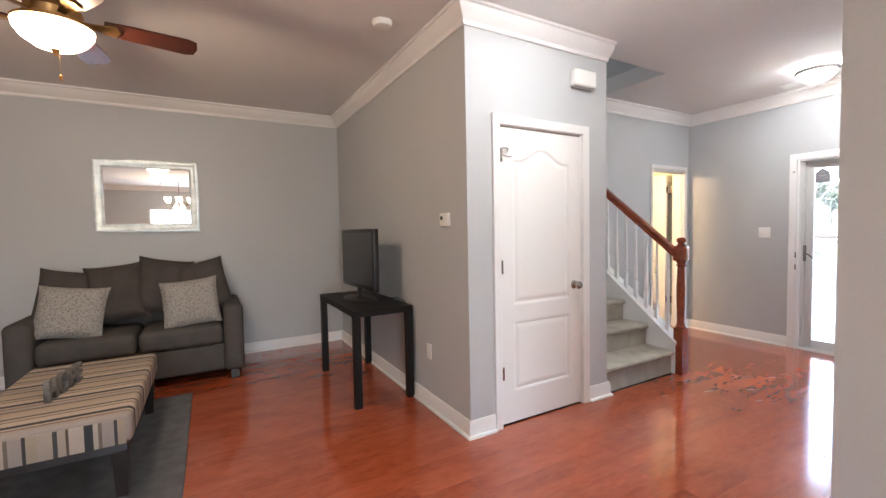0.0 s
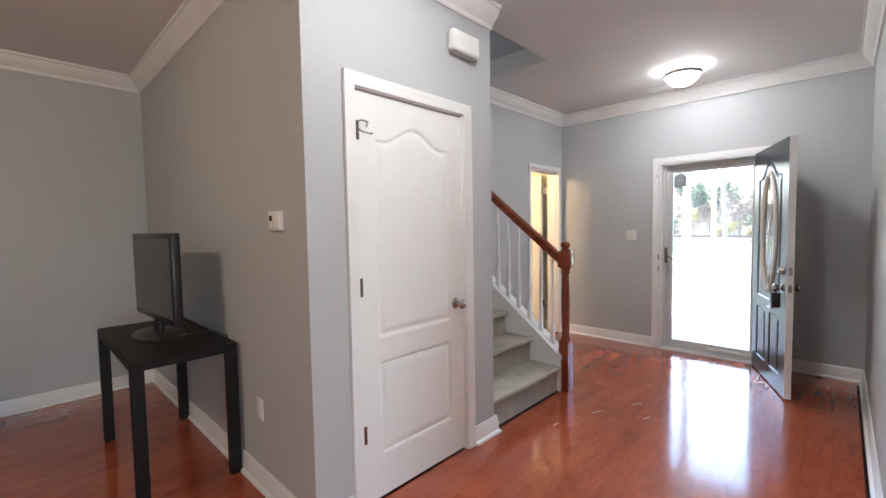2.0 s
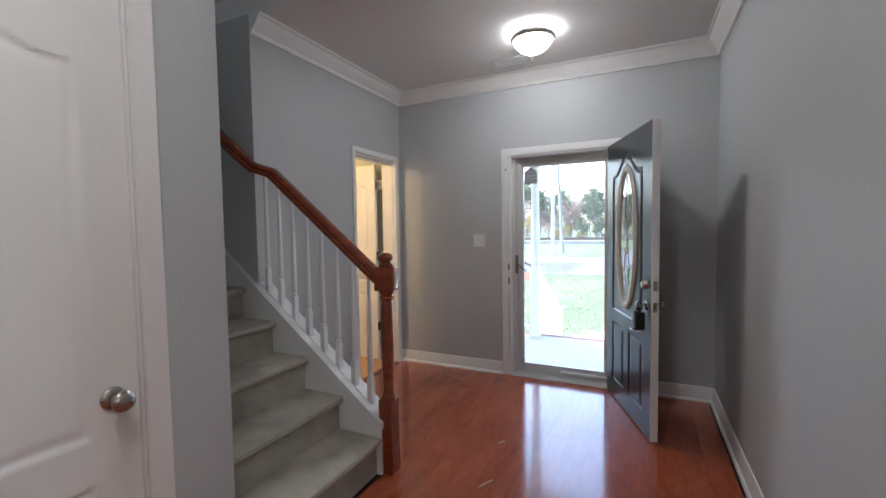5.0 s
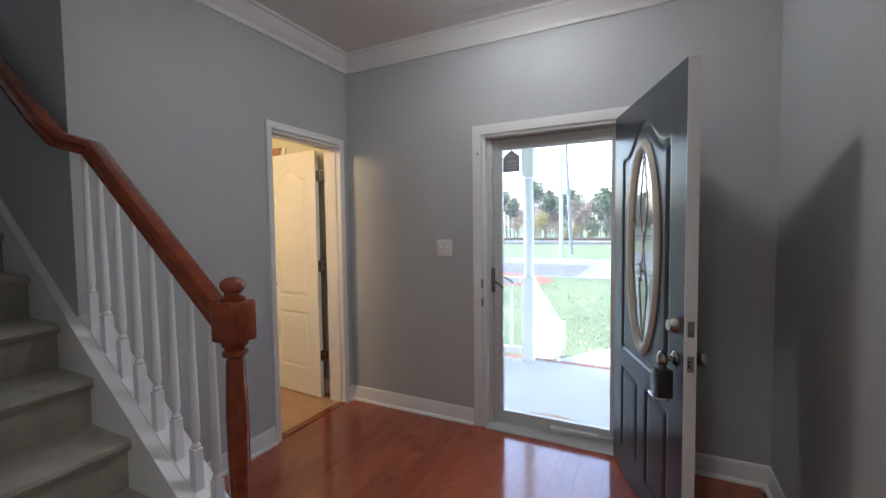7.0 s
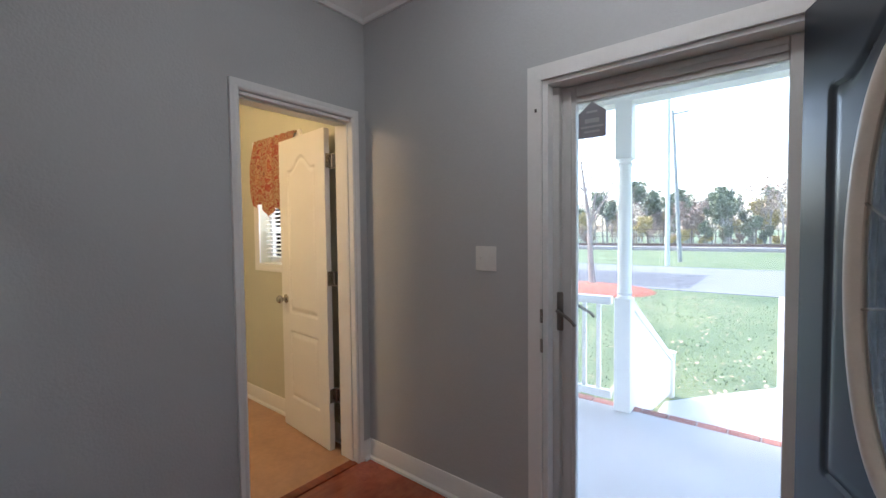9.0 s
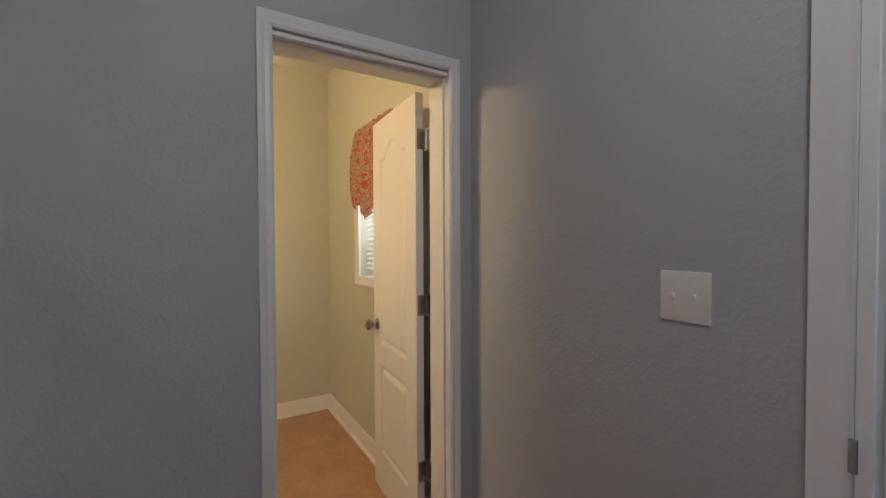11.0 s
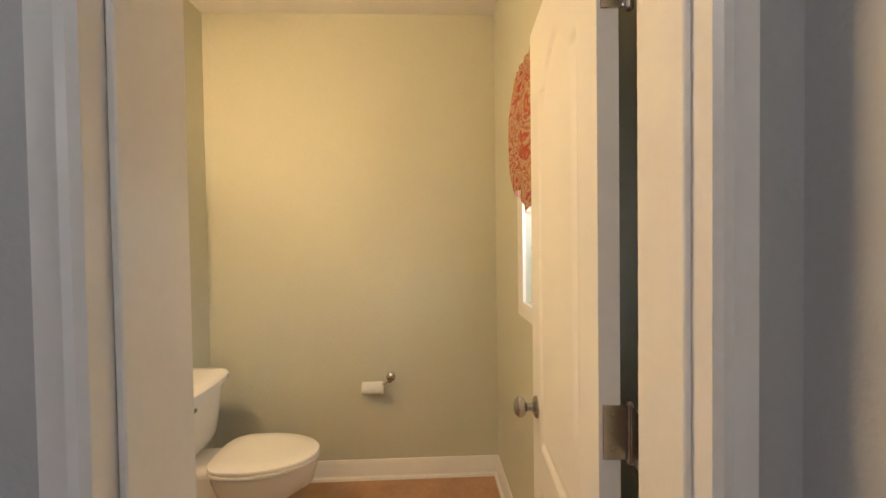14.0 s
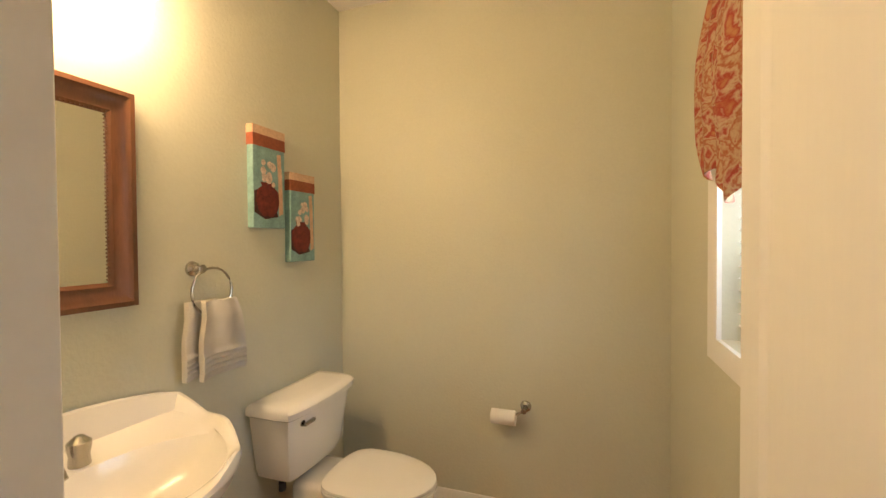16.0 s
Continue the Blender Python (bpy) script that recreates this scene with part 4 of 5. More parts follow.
fan = thing("ceiling_fan", pose(-2.505, -0.375, H), "ceiling fan with dark cherry blades and a lit glass bowl", "fan")
Mesh().lathe([(0.02, -0.22), (0.10, -0.26), (0.115, -0.30), (0.10, -0.34), (0.05, -0.36)][::-1], 24).lathe([(0.0125, -0.24), (0.0125, -0.05)], 12).lathe([(0.03, -0.07), (0.065, -0.03), (0.07, 0.0)], 20).done("motor", BRASS, fan)
for k in range(5):
    a = 101 + 72 * k
    bl = Mesh().prism([(0.19, -0.050), (0.30, -0.062), (0.56, -0.070), (0.60, -0.055), (0.61, 0.0), (0.60, 0.055), (0.56, 0.070), (0.30, 0.062), (0.19, 0.050)], -0.004, 0.004, 2)
    bl.done("blade", FANBLADE, fan, m=pose(0, 0, -0.315, 0, 0, a) @ pose(0, 0, 0, -13, 0, 0))
    Mesh().prism([(0.08, -0.015), (0.15, -0.02), (0.24, -0.04), (0.26, 0.0), (0.24, 0.04), (0.15, 0.02), (0.08, 0.015)], -0.014, -0.005, 2).done("bracket", BRASS, fan, m=pose(0, 0, -0.315, 0, 0, a) @ pose(0, 0, 0, -13, 0, 0))
fs_ = Mesh().lathe([(0.018, -0.475), (0.08, -0.462), (0.125, -0.43), (0.15, -0.395), (0.155, -0.37)], 28).done("glass_bowl", FANSHADE, fan)
fs_.visible_shadow = False
Mesh().lathe([(0.004, -0.505), (0.012, -0.49), (0.02, -0.475), (0.03, -0.47)], 12).lathe([(0.10, -0.371), (0.158, -0.369), (0.158, -0.357), (0.09, -0.345)], 24).done("fitter", BRASS, fan)
Mesh().tube([(0.03, 0.02, -0.50), (0.03, 0.02, -0.60)], 0.0015, 4).lathe([(0.006, -0.63), (0.008, -0.61), (0.003, -0.60)], 8, pose(0.03, 0.02, 0)).done("pull_chain", BRASS, fan)
sd = Mesh().lathe([(0.045, -0.036), (0.058, -0.032), (0.066, -0.012), (0.068, 0.0)], 24)
tagged(sd.done("smoke_detector", PLASTIC, m=pose(-2.43, 1.30, H)), "round white smoke detector on the ceiling", "smoke detector")
th = thing("thermostat", pose(-2.265, 1.67, 1.42), "small white wall thermostat", "thermostat")
Mesh().box((-0.055, -0.026, -0.045), (0.055, 0, 0.045), 0.005, seg=2).done("case", PLASTIC, th)
Mesh().box((-0.04, -0.028, 0.0), (-0.01, -0.0255, 0.025)).done("display", TRACK, th)
cb = thing("door_chime", pose(-2.0, 2.685, 2.44), "white rounded door chime box", "chime")
Mesh().box((0, -0.115, -0.06), (0.055, 0.115, 0.06), 0.016, seg=4).done("case", PLASTIC, cb)
Mesh().box((0.004, -0.11, -0.066), (0.05, 0.11, -0.0605), 0.002).done("grille", RIMNICKEL, cb)


def wall_plate(name, m, w, h, kind):
    t = thing(name, m, "white two-gang light switch plate" if kind == "switch" else "white wall outlet plate", "switch" if kind == "switch" else "outlet")
    Mesh().box((-w / 2, -0.006, -h / 2), (w / 2, 0, h / 2), 0.003, seg=2).done("plate", PLASTIC, t)
    for x in ((-0.025, 0.025) if kind == "switch" else (0.0,)):
        if kind == "switch":
            Mesh().box((x - 0.006, -0.0065, -0.013), (x + 0.006, -0.0055, 0.013)).box((x - 0.004, -0.016, -0.002), (x + 0.004, -0.006, 0.008), 0.001).done("toggle", PLASTIC, t)
        else:
            for z in (-0.02, 0.02):
                Mesh().lathe([(0.015, 0), (0.014, 0.002)], 14, pose(x, -0.006, z, 90)).done("socket", PLASTIC, t)


wall_plate("light_switch", pose(-2.09, 5.72, 1.25), 0.116, 0.118, "switch")
wall_plate("wall_outlet", pose(-2.56, 1.67, 0.43), 0.07, 0.115, "outlet")
wall_plate("wall_outlet", pose(-2.95, 4.27, 0.40, 0, 0, 90), 0.07, 0.115, "outlet")
hl = thing("ceiling_light", pose(-1.40, 4.98, H), "lit flush dome ceiling light with a metal rim", "lamp", "flush ceiling lights")
rm = Mesh().lathe([(0.012, -0.055), (0.045, -0.030), (0.055, -0.008), (0.055, 0.0)], 24)
for rr, zz, tt in ((0.141, -0.062, 0.009), (0.146, -0.048, 0.009), (0.140, -0.036, 0.007)):
    rm.tube([(rr * math.cos(2 * math.pi * k / 40), rr * math.sin(2 * math.pi * k / 40), zz) for k in range(41)], tt, 6)
for k in range(3):
    rm.tube([(0.03 * math.cos(2.1 * k), 0.03 * math.sin(2.1 * k), -0.04), (0.14 * math.cos(2.1 * k), 0.14 * math.sin(2.1 * k), -0.042)], 0.004, 5)
rm.done("rim", RIMNICKEL, hl)
dm = Mesh().lathe([(0.012, -0.150), (0.06, -0.142), (0.10, -0.118), (0.127, -0.085), (0.137, -0.060)], 32).done("dome", SHADE, hl)
dm.visible_shadow = False
Mesh().lathe([(0.004, -0.176), (0.011, -0.168), (0.008, -0.156), (0.016, -0.148)], 12).done("finial", RIMNICKEL, hl)
h2 = copy_thing(hl, pose(-1.12, 2.05, H))
for part in h2.children:
    part.visible_shadow = "dome" not in part.name
vt = Mesh().box((-0.17, -0.075, -0.008), (0.17, 0.075, 0), 0.003)
for k in range(7):
    vt.box((-0.15, -0.057 + 0.018 * k, -0.013), (0.15, -0.051 + 0.018 * k, -0.006))
tagged(vt.done("ceiling_vent", TRIM, m=pose(-1.665, 5.42, H)), "white louvred ceiling vent", "vent")

ch = thing("chandelier", pose(2.2, -0.35, H), "lit chandelier with frosted glass shades", "chandelier")
cm_ = Mesh().lathe([(0.008, -0.72), (0.03, -0.66), (0.02, -0.55), (0.008, -0.5), (0.008, -0.02), (0.06, 0.0)], 14)
for k in range(6):
    a = math.pi * k / 3
    cm_.tube([(0.02 * math.cos(a), 0.02 * math.sin(a), -0.62), (0.16 * math.cos(a), 0.16 * math.sin(a), -0.68), (0.27 * math.cos(a), 0.27 * math.sin(a), -0.60)], 0.007, 6)
    Mesh().lathe([(0.03, -0.60), (0.055, -0.55), (0.065, -0.48)], 14, pose(0.27 * math.cos(a), 0.27 * math.sin(a), 0)).done("shade", FANSHADE, ch).visible_shadow = False
cm_.done("arms", BRONZE, ch)
for nm, lo, hi in (("window_1", (4.52, -1.2, 0.8), (4.56, 0.3, 2.1)),):
    w = Mesh()
    ax = 1
    for k in range(4):
        c = lo[ax] + (hi[ax] - lo[ax]) * k / 3
        a, b = list(lo), list(hi)
        a[ax], b[ax] = c - 0.03, c + 0.03
        w.box(a, b, 0.003)
    for z in (lo[2], (lo[2] + hi[2]) / 2, hi[2]):
        a, b = list(lo), list(hi)
        a[2], b[2] = z - 0.03, z + 0.03
        a[1 - ax], b[1 - ax] = lo[1 - ax] + 0.004, hi[1 - ax] - 0.004
        w.box(a, b, 0.003)
    structure(w.done(nm, TRIM), "white window frame", "window")

# ---- powder room ----
toi = thing("toilet", pose(-4.495, 4.035, 0.002), "white porcelain toilet with a closed lid", "toilet")


def bow_ring(z, half, depth, bow, y0=0.004, n=14):
    """A tank outline: straight at the wall, rounded corners, a bowed front."""
    front = [(half * math.cos(math.pi * k / n), depth + bow * math.sin(math.pi * k / n)) for k in range(n + 1)]
    pts = [(half, y0)] + [(x * 0.995, y - (0.03 if k in (0, n) else 0.0)) for k, (x, y) in enumerate(front)] + [(-half, y0)]
    return [(x, y, z) for x, y in pts]


def stack(rings):
    n = len(rings[0])
    fs = [(i * n + k, i * n + (k + 1) % n, (i + 1) * n + (k + 1) % n, (i + 1) * n + k) for i in range(len(rings) - 1) for k in range(n)]
    return Mesh().add([v for r in rings for v in r], fs + [tuple(range(n)), tuple(range(len(rings) * n - n, len(rings) * n))])


stack([bow_ring(0.415, 0.165, 0.13, 0.02), bow_ring(0.425, 0.185, 0.155, 0.025), bow_ring(0.46, 0.198, 0.165, 0.03), bow_ring(0.58, 0.215, 0.175, 0.032),
       bow_ring(0.705, 0.232, 0.188, 0.035)]).done("tank", PORCELAIN, toi)
stack([bow_ring(0.703, 0.240, 0.195, 0.036), bow_ring(0.710, 0.250, 0.204, 0.038), bow_ring(0.735, 0.252, 0.206, 0.038), bow_ring(0.750, 0.244, 0.198, 0.036, 0.008), bow_ring(0.760, 0.225, 0.178, 0.03, 0.02),
       bow_ring(0.764, 0.18, 0.14, 0.02, 0.05)]).done("tank_lid", PORCELAIN, toi)
Mesh().lathe([(0.015, 0), (0.013, 0.014)], 14, pose(0.15, 0.198, 0.668, -90)).box((0.085, 0.214, 0.655), (0.155, 0.228, 0.672), 0.005, seg=2).done("flush_lever", NICKEL, toi)


def egg(z, grow, n=36, front=0.735, back=0.275, half=0.182):
    """A seat outline: round in front, squared off behind."""
    out = []
    for k in range(n):
        a = 2 * math.pi * k / n
        c, d, cy = math.cos(a), math.sin(a), 0.45
        if d > 0:
            out.append(((half + grow) * c, cy + (front - cy + grow) * d, z))
        else:
            out.append(((half + grow) * math.copysign(abs(c) ** 0.6, c), cy - (cy - back + grow) * abs(d) ** 0.55, z))
    return out


bw = stack([egg(0.0, -0.075, front=0.56), egg(0.06, -0.08, front=0.56), egg(0.18, -0.065, front=0.60), egg(0.28, -0.025), egg(0.35, -0.005), egg(0.385, 0.0)])
bw.box((-0.13, 0.12, 0.20), (0.13, 0.32, 0.395), 0.03, seg=3)
bw.done("bowl", PORCELAIN, toi)
stack([egg(0.388, 0.004), egg(0.394, 0.009), egg(0.404, 0.009), egg(0.407, 0.004)]).done("seat", PORCELAIN, toi)
stack([egg(0.410, 0.004), egg(0.415, 0.008), egg(0.424, 0.006), egg(0.431, -0.012), egg(0.434, -0.06)]).done("lid", PORCELAIN, toi)
Mesh().lathe([(0.016, 0.365), (0.016, 0.40)], 10, pose(0.15, 0.10, 0)).done("tank_bolt", BLACKPLASTIC, toi)

snk = thing("pedestal_sink", pose(-3.585, 4.035, 0.027), "white pedestal sink with a scalloped rim", "sink")


def basin_ring(z, scale, bowl=0.0, lift=0.0):
    """The basin's outline (straight at the wall, a scalloped D in front), drawn towards the oval bowl."""
    pts = [(-0.37 + 0.74 * k / 12, 0.0) for k in range(1, 12)]
    for k in range(61):
        a = math.pi * k / 60
        x = 0.37 * math.cos(a)
        y = 0.55 * max(0.0, 1 - (abs(x) / 0.37) ** 1.75) ** 0.52
        y += 0.006 * math.cos(6 * a)
        pts.append((x, max(y, 0.0)))
    out = []
    for x, y in pts:
        a = math.atan2(y - 0.30, x)
        q = Vector((x * scale, 0.27 + (y - 0.27) * scale)).lerp(Vector((0.26 * math.cos(a), 0.315 + 0.175 * math.sin(a))) if bowl <= 1 else Vector((0, 0)), min(bowl, 1))
        back = max(0.0, 1 - y / 0.16)
        out.append((q.x, max(q.y, 0.001), z + lift * back * (1 - 0.6 * (x / 0.37) ** 2) + 0.012 * lift / 0.09 * math.cos(6 * a) * (1 - back)))
    return out


def bowl_ring(z, s):
    return [(v.x * s, 0.315 + (v.y - 0.315) * s, z) for v in (Vector(p) for p in basin_ring(z, 1, 1.0))]


stack([basin_ring(0.64, 0.30), basin_ring(0.68, 0.58), basin_ring(0.75, 0.82), basin_ring(0.80, 0.94), basin_ring(0.825, 0.97), basin_ring(0.833, 0.995), basin_ring(0.845, 1.0, 0, 0.085), basin_ring(0.856, 0.985, 0, 0.09),
       basin_ring(0.857, 0.95, 0, 0.085), basin_ring(0.850, 0.91, 0, 0.05), basin_ring(0.842, 0.87, 0, 0.01), basin_ring(0.838, 0.86, 0.55), bowl_ring(0.832, 1.0), bowl_ring(0.80, 0.93), bowl_ring(0.75, 0.76),
       bowl_ring(0.72, 0.50), bowl_ring(0.712, 0.12)]).done("basin", PORCELAIN, snk)
Mesh().lathe([(0.14, -0.025), (0.135, 0.03), (0.095, 0.10), (0.08, 0.35), (0.09, 0.55), (0.12, 0.66)], 24, pose(0, 0.2, 0)).done("pedestal", PORCELAIN, snk)
fc = Mesh().lathe([(0.03, 0.84), (0.028, 0.87), (0.02, 0.90), (0.018, 0.93), (0.004, 0.94)], 16, pose(0, 0.08, 0)).tube([(0, 0.08, 0.90), (0, 0.13, 0.915), (0, 0.18, 0.90), (0, 0.20, 0.875)], 0.011, 10)
for s in (-1, 1):
    fc.lathe([(0.024, 0.84), (0.022, 0.865), (0.026, 0.885), (0.026, 0.90), (0.01, 0.915)], 14, pose(s * 0.10, 0.08, 0))
fc.done("faucet", NICKEL, snk, m=pose(0.09, 0.03, -0.004))
framed_mirror("vanity_mirror", pose(-3.60, 4.03, 1.56, 0, 0, 180), 0.42, 0.645, 0.075, 0.03, BROWNFRAME, "mirror in a brown beaded wooden frame")
bd = Mesh()
for k in range(46):
    bd.lathe([(0.0015, -0.003), (0.004, 0.0), (0.0015, 0.003)], 6, pose(-3.735 , 4.047, 1.31 + 0.0112 * k))
for k in range(24):
    bd.lathe([(0.0015, -0.003), (0.004, 0.0), (0.0015, 0.003)], 6, pose(-3.735 + 0.0112 * k, 4.047, 1.812))
tagged(bd.done("mirror_beading", BROWNFRAME), "beaded edge of the mirror frame", "trim", kind="structure")
vl = thing("vanity_light", pose(-3.58, 4.03, 2.19), "lit vanity light bar with frosted shades", "lamp")
Mesh().box((-0.20, 0, -0.01), (0.20, 0.03, 0.07), 0.01, seg=2).box((-0.205, 0.03, 0.075), (0.205, 0.19, 0.085), 0.004).done("bar", NICKEL, vl)
for k in range(3):
    s_ = Mesh().box((-0.205 + 0.14 * k, 0.045, -0.075), (-0.075 + 0.14 * k, 0.185, 0.07), 0.02, seg=3).done("shade", VANITYSHADE, vl)
    s_.visible_shadow = False
for k, (x, z, w, h) in enumerate(((-4.375, 1.705, 0.19, 0.43), (-4.595, 1.545, 0.18, 0.42))):
    pc = thing("canvas_picture", pose(x, 4.03, z, 0, 0, 180), "small canvas painting of a dark red pot with flowers", "picture", "canvas pictures")
    Mesh().box((-w / 2, -0.035, -h / 2), (w / 2, 0, h / 2), 0.003).done("canvas", CANVASBLUE, pc)
    Mesh().box((-w / 2 - 0.001, -0.0365, h / 2 - 0.035), (w / 2 + 0.001, -0.001, h / 2 + 0.001)).done("top_band", CANVASPALE, pc)
    Mesh().box((-w / 2 - 0.001, -0.0368, h / 2 - 0.085), (w / 2 + 0.001, -0.001, h / 2 - 0.035)).done("rust_band", CANVASTOP, pc)
    Mesh().lathe([(0.03, -0.165), (0.058, -0.14), (0.072, -0.10), (0.066, -0.06), (0.036, -0.035), (0.042, -0.02)], 20, pose(-0.012, -0.035, 0), 1.0, 0.05).done("painted_pot", POTRED, pc)
    Mesh().prism([(0.080, -0.15), (0.055, -0.16), (0.052, 0.0), (0.045, 0.11), (0.068, 0.115), (0.075, 0.02)], -0.0362, -0.035, 1).done("painted_drape", CANVASPALE, pc)
    Mesh().prism([(-w / 2 + 0.004, -0.15), (-0.03, -0.178), (0.05, -0.165), (0.03, -0.12), (-0.06, -0.05), (-w / 2 + 0.004, -0.06)], -0.0356, -0.035, 1).done("painted_shade", PAINTDARK, pc)
    fl = Mesh()
    rnd = random.Random(4 + k)
    for j in range(16):
        fl.lathe([(0.001, -0.002), (rnd.uniform(0.009, 0.018), 0), (0.001, 0.002)], 8, pose(rnd.uniform(-0.045, 0.035), -0.0365, rnd.uniform(-0.03, 0.07), 90))
    fl.done("painted_flowers", PETAL, pc)
tr = thing("towel_ring", pose(-4.02, 4.03, 1.335), "satin nickel towel ring with a white towel", "towel ring")
Mesh().lathe([(0.028, 0), (0.026, 0.008), (0.013, 0.016), (0.012, 0.045), (0.016, 0.052), (0.004, 0.056)], 16, pose(0, 0, 0, -90)).tube([(-0.04 + 0.085 * math.sin(2 * math.pi * k / 24), 0.05, -0.083 + 0.085 * math.cos(2 * math.pi * k / 24)) for k in range(25)], 0.0045, 8).done("ring", NICKEL, tr)
tw = Mesh()
for off, wd, ln, y0 in ((-0.012, 0.175, 0.27, 0.040), (-0.060, 0.195, 0.275, 0.078)):
    vs, fs, nx, nz = [], [], 16, 30
    for side in (0, 1):
        for j in range(nz + 1):
            for i in range(nx + 1):
                u, v = i / nx, j / nz
                squeeze = 0.74 + 0.26 * min(1, v * 2.0)
                y = y0 - 0.015 * (1 - min(1, v * 5)) + 0.010 * math.sin(u * 9 + off * 40) * (1 - 0.3 * v) + (0.011 if side else -0.011)
                if side and 0.66 < v < 0.94:
                    y += 0.007 * abs(math.sin((v - 0.66) * 45))
                vs.append((off + (u - 0.5) * wd * squeeze, y, -0.115 - ln * v + 0.012 * math.sin(u * 3.1) * v))
    half = (nx + 1) * (nz + 1)
    for s in (0, half):
        fs += [(s + j * (nx + 1) + i, s + j * (nx + 1) + i + 1, s + (j + 1) * (nx + 1) + i + 1, s + (j + 1) * (nx + 1) + i) for j in range(nz) for i in range(nx)]
    rim = [i for i in range(nx + 1)] + [j * (nx + 1) + nx for j in range(1, nz + 1)] + [nz * (nx + 1) + i for i in range(nx - 1, -1, -1)] + [j * (nx + 1) for j in range(nz - 1, 0, -1)]
    fs += [(rim[k], rim[(k + 1) % len(rim)], rim[(k + 1) % len(rim)] + half, rim[k] + half) for k in range(len(rim))]
    tw.add(vs, fs)
tagged(tw.done("hand_towel", TOWEL, tr), "white terry hand towel")
tp = thing("paper_holder", pose(-4.98, 5.08, 0.605), "satin nickel paper holder with a white roll", "paper holder")
Mesh().lathe([(0.028, 0), (0.026, 0.007), (0.012, 0.014), (0.011, 0.06), (0.014, 0.07)], 16, pose(0, 0, 0, 0, 90)).tube([(0.06, 0, 0), (0.062, -0.03, -0.02), (0.062, -0.15, -0.03)], 0.006, 8).done("holder", NICKEL, tp)
Mesh().lathe([(0.034, -0.16), (0.036, -0.158), (0.036, -0.042), (0.034, -0.04)], 24, pose(0.062, 0, -0.042, -90)).done("paper_roll", PAPER, tp)

wf = Mesh().sweep([(-3.68, 5.72, 1.15), (-3.68, 5.72, 2.05), (-4.24, 5.72, 2.05), (-4.24, 5.72, 1.15), (-3.68, 5.72, 1.15)], (0, -1, 0), [(-w, d) for w, d in CASING])
for lo, hi in (((-4.24, 5.80, 1.15), (-4.20, 5.84, 2.05)), ((-3.72, 5.80, 1.15), (-3.68, 5.84, 2.05)), ((-4.20, 5.80, 1.15), (-3.72, 5.84, 1.19)), ((-4.20, 5.80, 1.58), (-3.72, 5.84, 1.62)), ((-4.20, 5.80, 2.01), (-3.72, 5.84, 2.05)), ((-3.97, 5.81, 1.19), (-3.95, 5.83, 2.01))):
    wf.box(lo, hi, 0.002)
structure(wf.done("window_3", TRIM), "white sash window of the powder room", "window")
wp = Mesh().box((-4.20, 5.818, 1.19), (-3.72, 5.822, 2.01)).done("window_pane", GLASS)
wp.visible_shadow = False
structure(wp, "clear window pane", "window")
bls = thing("window_blind", pose(-3.96, 5.765, 2.03), "white slatted blind half open", "blind")
for k in range(26):
    Mesh().box((-0.265, -0.012, -0.0008), (0.265, 0.012, 0.0008)).done("slat", PLASTIC, bls, m=pose(0, 0, -0.03 - 0.032 * k, 28))
Mesh().box((-0.27, -0.02, -0.015), (0.27, 0.02, 0.02), 0.003).done("head_rail", PLASTIC, bls)
vs, fs, nx, nz = [], [], 72, 16
for side in (0, 1):
    for j in range(nz + 1):
        for i in range(nx + 1):
            u, v = i / nx, j / nz
            drop = 0.47 + 0.10 * math.sin(math.pi * u) ** 0.7 + 0.035 * math.cos(u * 17)
            y = 0.014 * math.sin(u * 42) * (0.4 + 0.6 * v) - 0.01 * v + (0.003 if side else 0) - 0.01 * noise.noise(Vector((u * 6, v * 3, 1)))
            vs.append((-0.36 + 0.58 * u - 0.02 * (1 - u) ** 3 * min(1, 2.2 * v), y - 0.03 * math.sin(math.pi * v) * (0.5 + 0.5 * math.cos(u * 17)), -drop * v))
half = (nx + 1) * (nz + 1)
for s in (0, half):
    fs += [(s + j * (nx + 1) + i, s + j * (nx + 1) + i + 1, s + (j + 1) * (nx + 1) + i + 1, s + (j + 1) * (nx + 1) + i) for j in range(nz) for i in range(nx)]
val = thing("window_valance", pose(-3.885, 5.690, 2.11), "gathered rust and gold paisley window valance", "curtain")
Mesh().add(vs, fs).done("cloth", PAISLEY, val)
Mesh().tube([(-0.37, 0.01, -0.01), (0.23, 0.01, -0.01)], 0.008, 8).tube([(-0.36, 0.01, -0.01), (-0.36, 0.03, -0.01)], 0.006, 6).done("rod", BRASS, val)


# ---- porch and street ----
structure(boxes("porch_floor", CONCRETE, ((-6.5, 5.88, -0.5), (2.5, 7.70, -0.13)), bevel=0.004), "pale smooth concrete porch floor", "porch")
structure(boxes("porch_mortar", MORTAR, ((-6.5, 7.70, -0.5), (2.5, 7.80, -0.139))), "mortar bed under the brick edge", "porch")
structure(boxes("porch_ceiling", VINYLWHITE, ((-6.5, 5.88, 2.62), (2.5, 8.1, 2.68)), ((-6.5, 7.62, 2.42), (2.5, 7.80, 2.62))), "white porch ceiling and beam", "porch")
G = -0.62
g = Mesh()
g.add([(-900, 5.9, G), (900, 5.9, G), (900, 1400, G), (-900, 1400, G), (-900, -900, G), (900, -900, G)], [(0, 1, 2, 3), (4, 5, 1, 0)])
structure(g.done("ground", LAWN, smooth=False), "patchy green and tan lawn", "lawn")
structure(boxes("road", ASPHALT, ((-300, 19.6, G - 0.1), (300, 29.5, G + 0.015))), "grey asphalt street", "road")
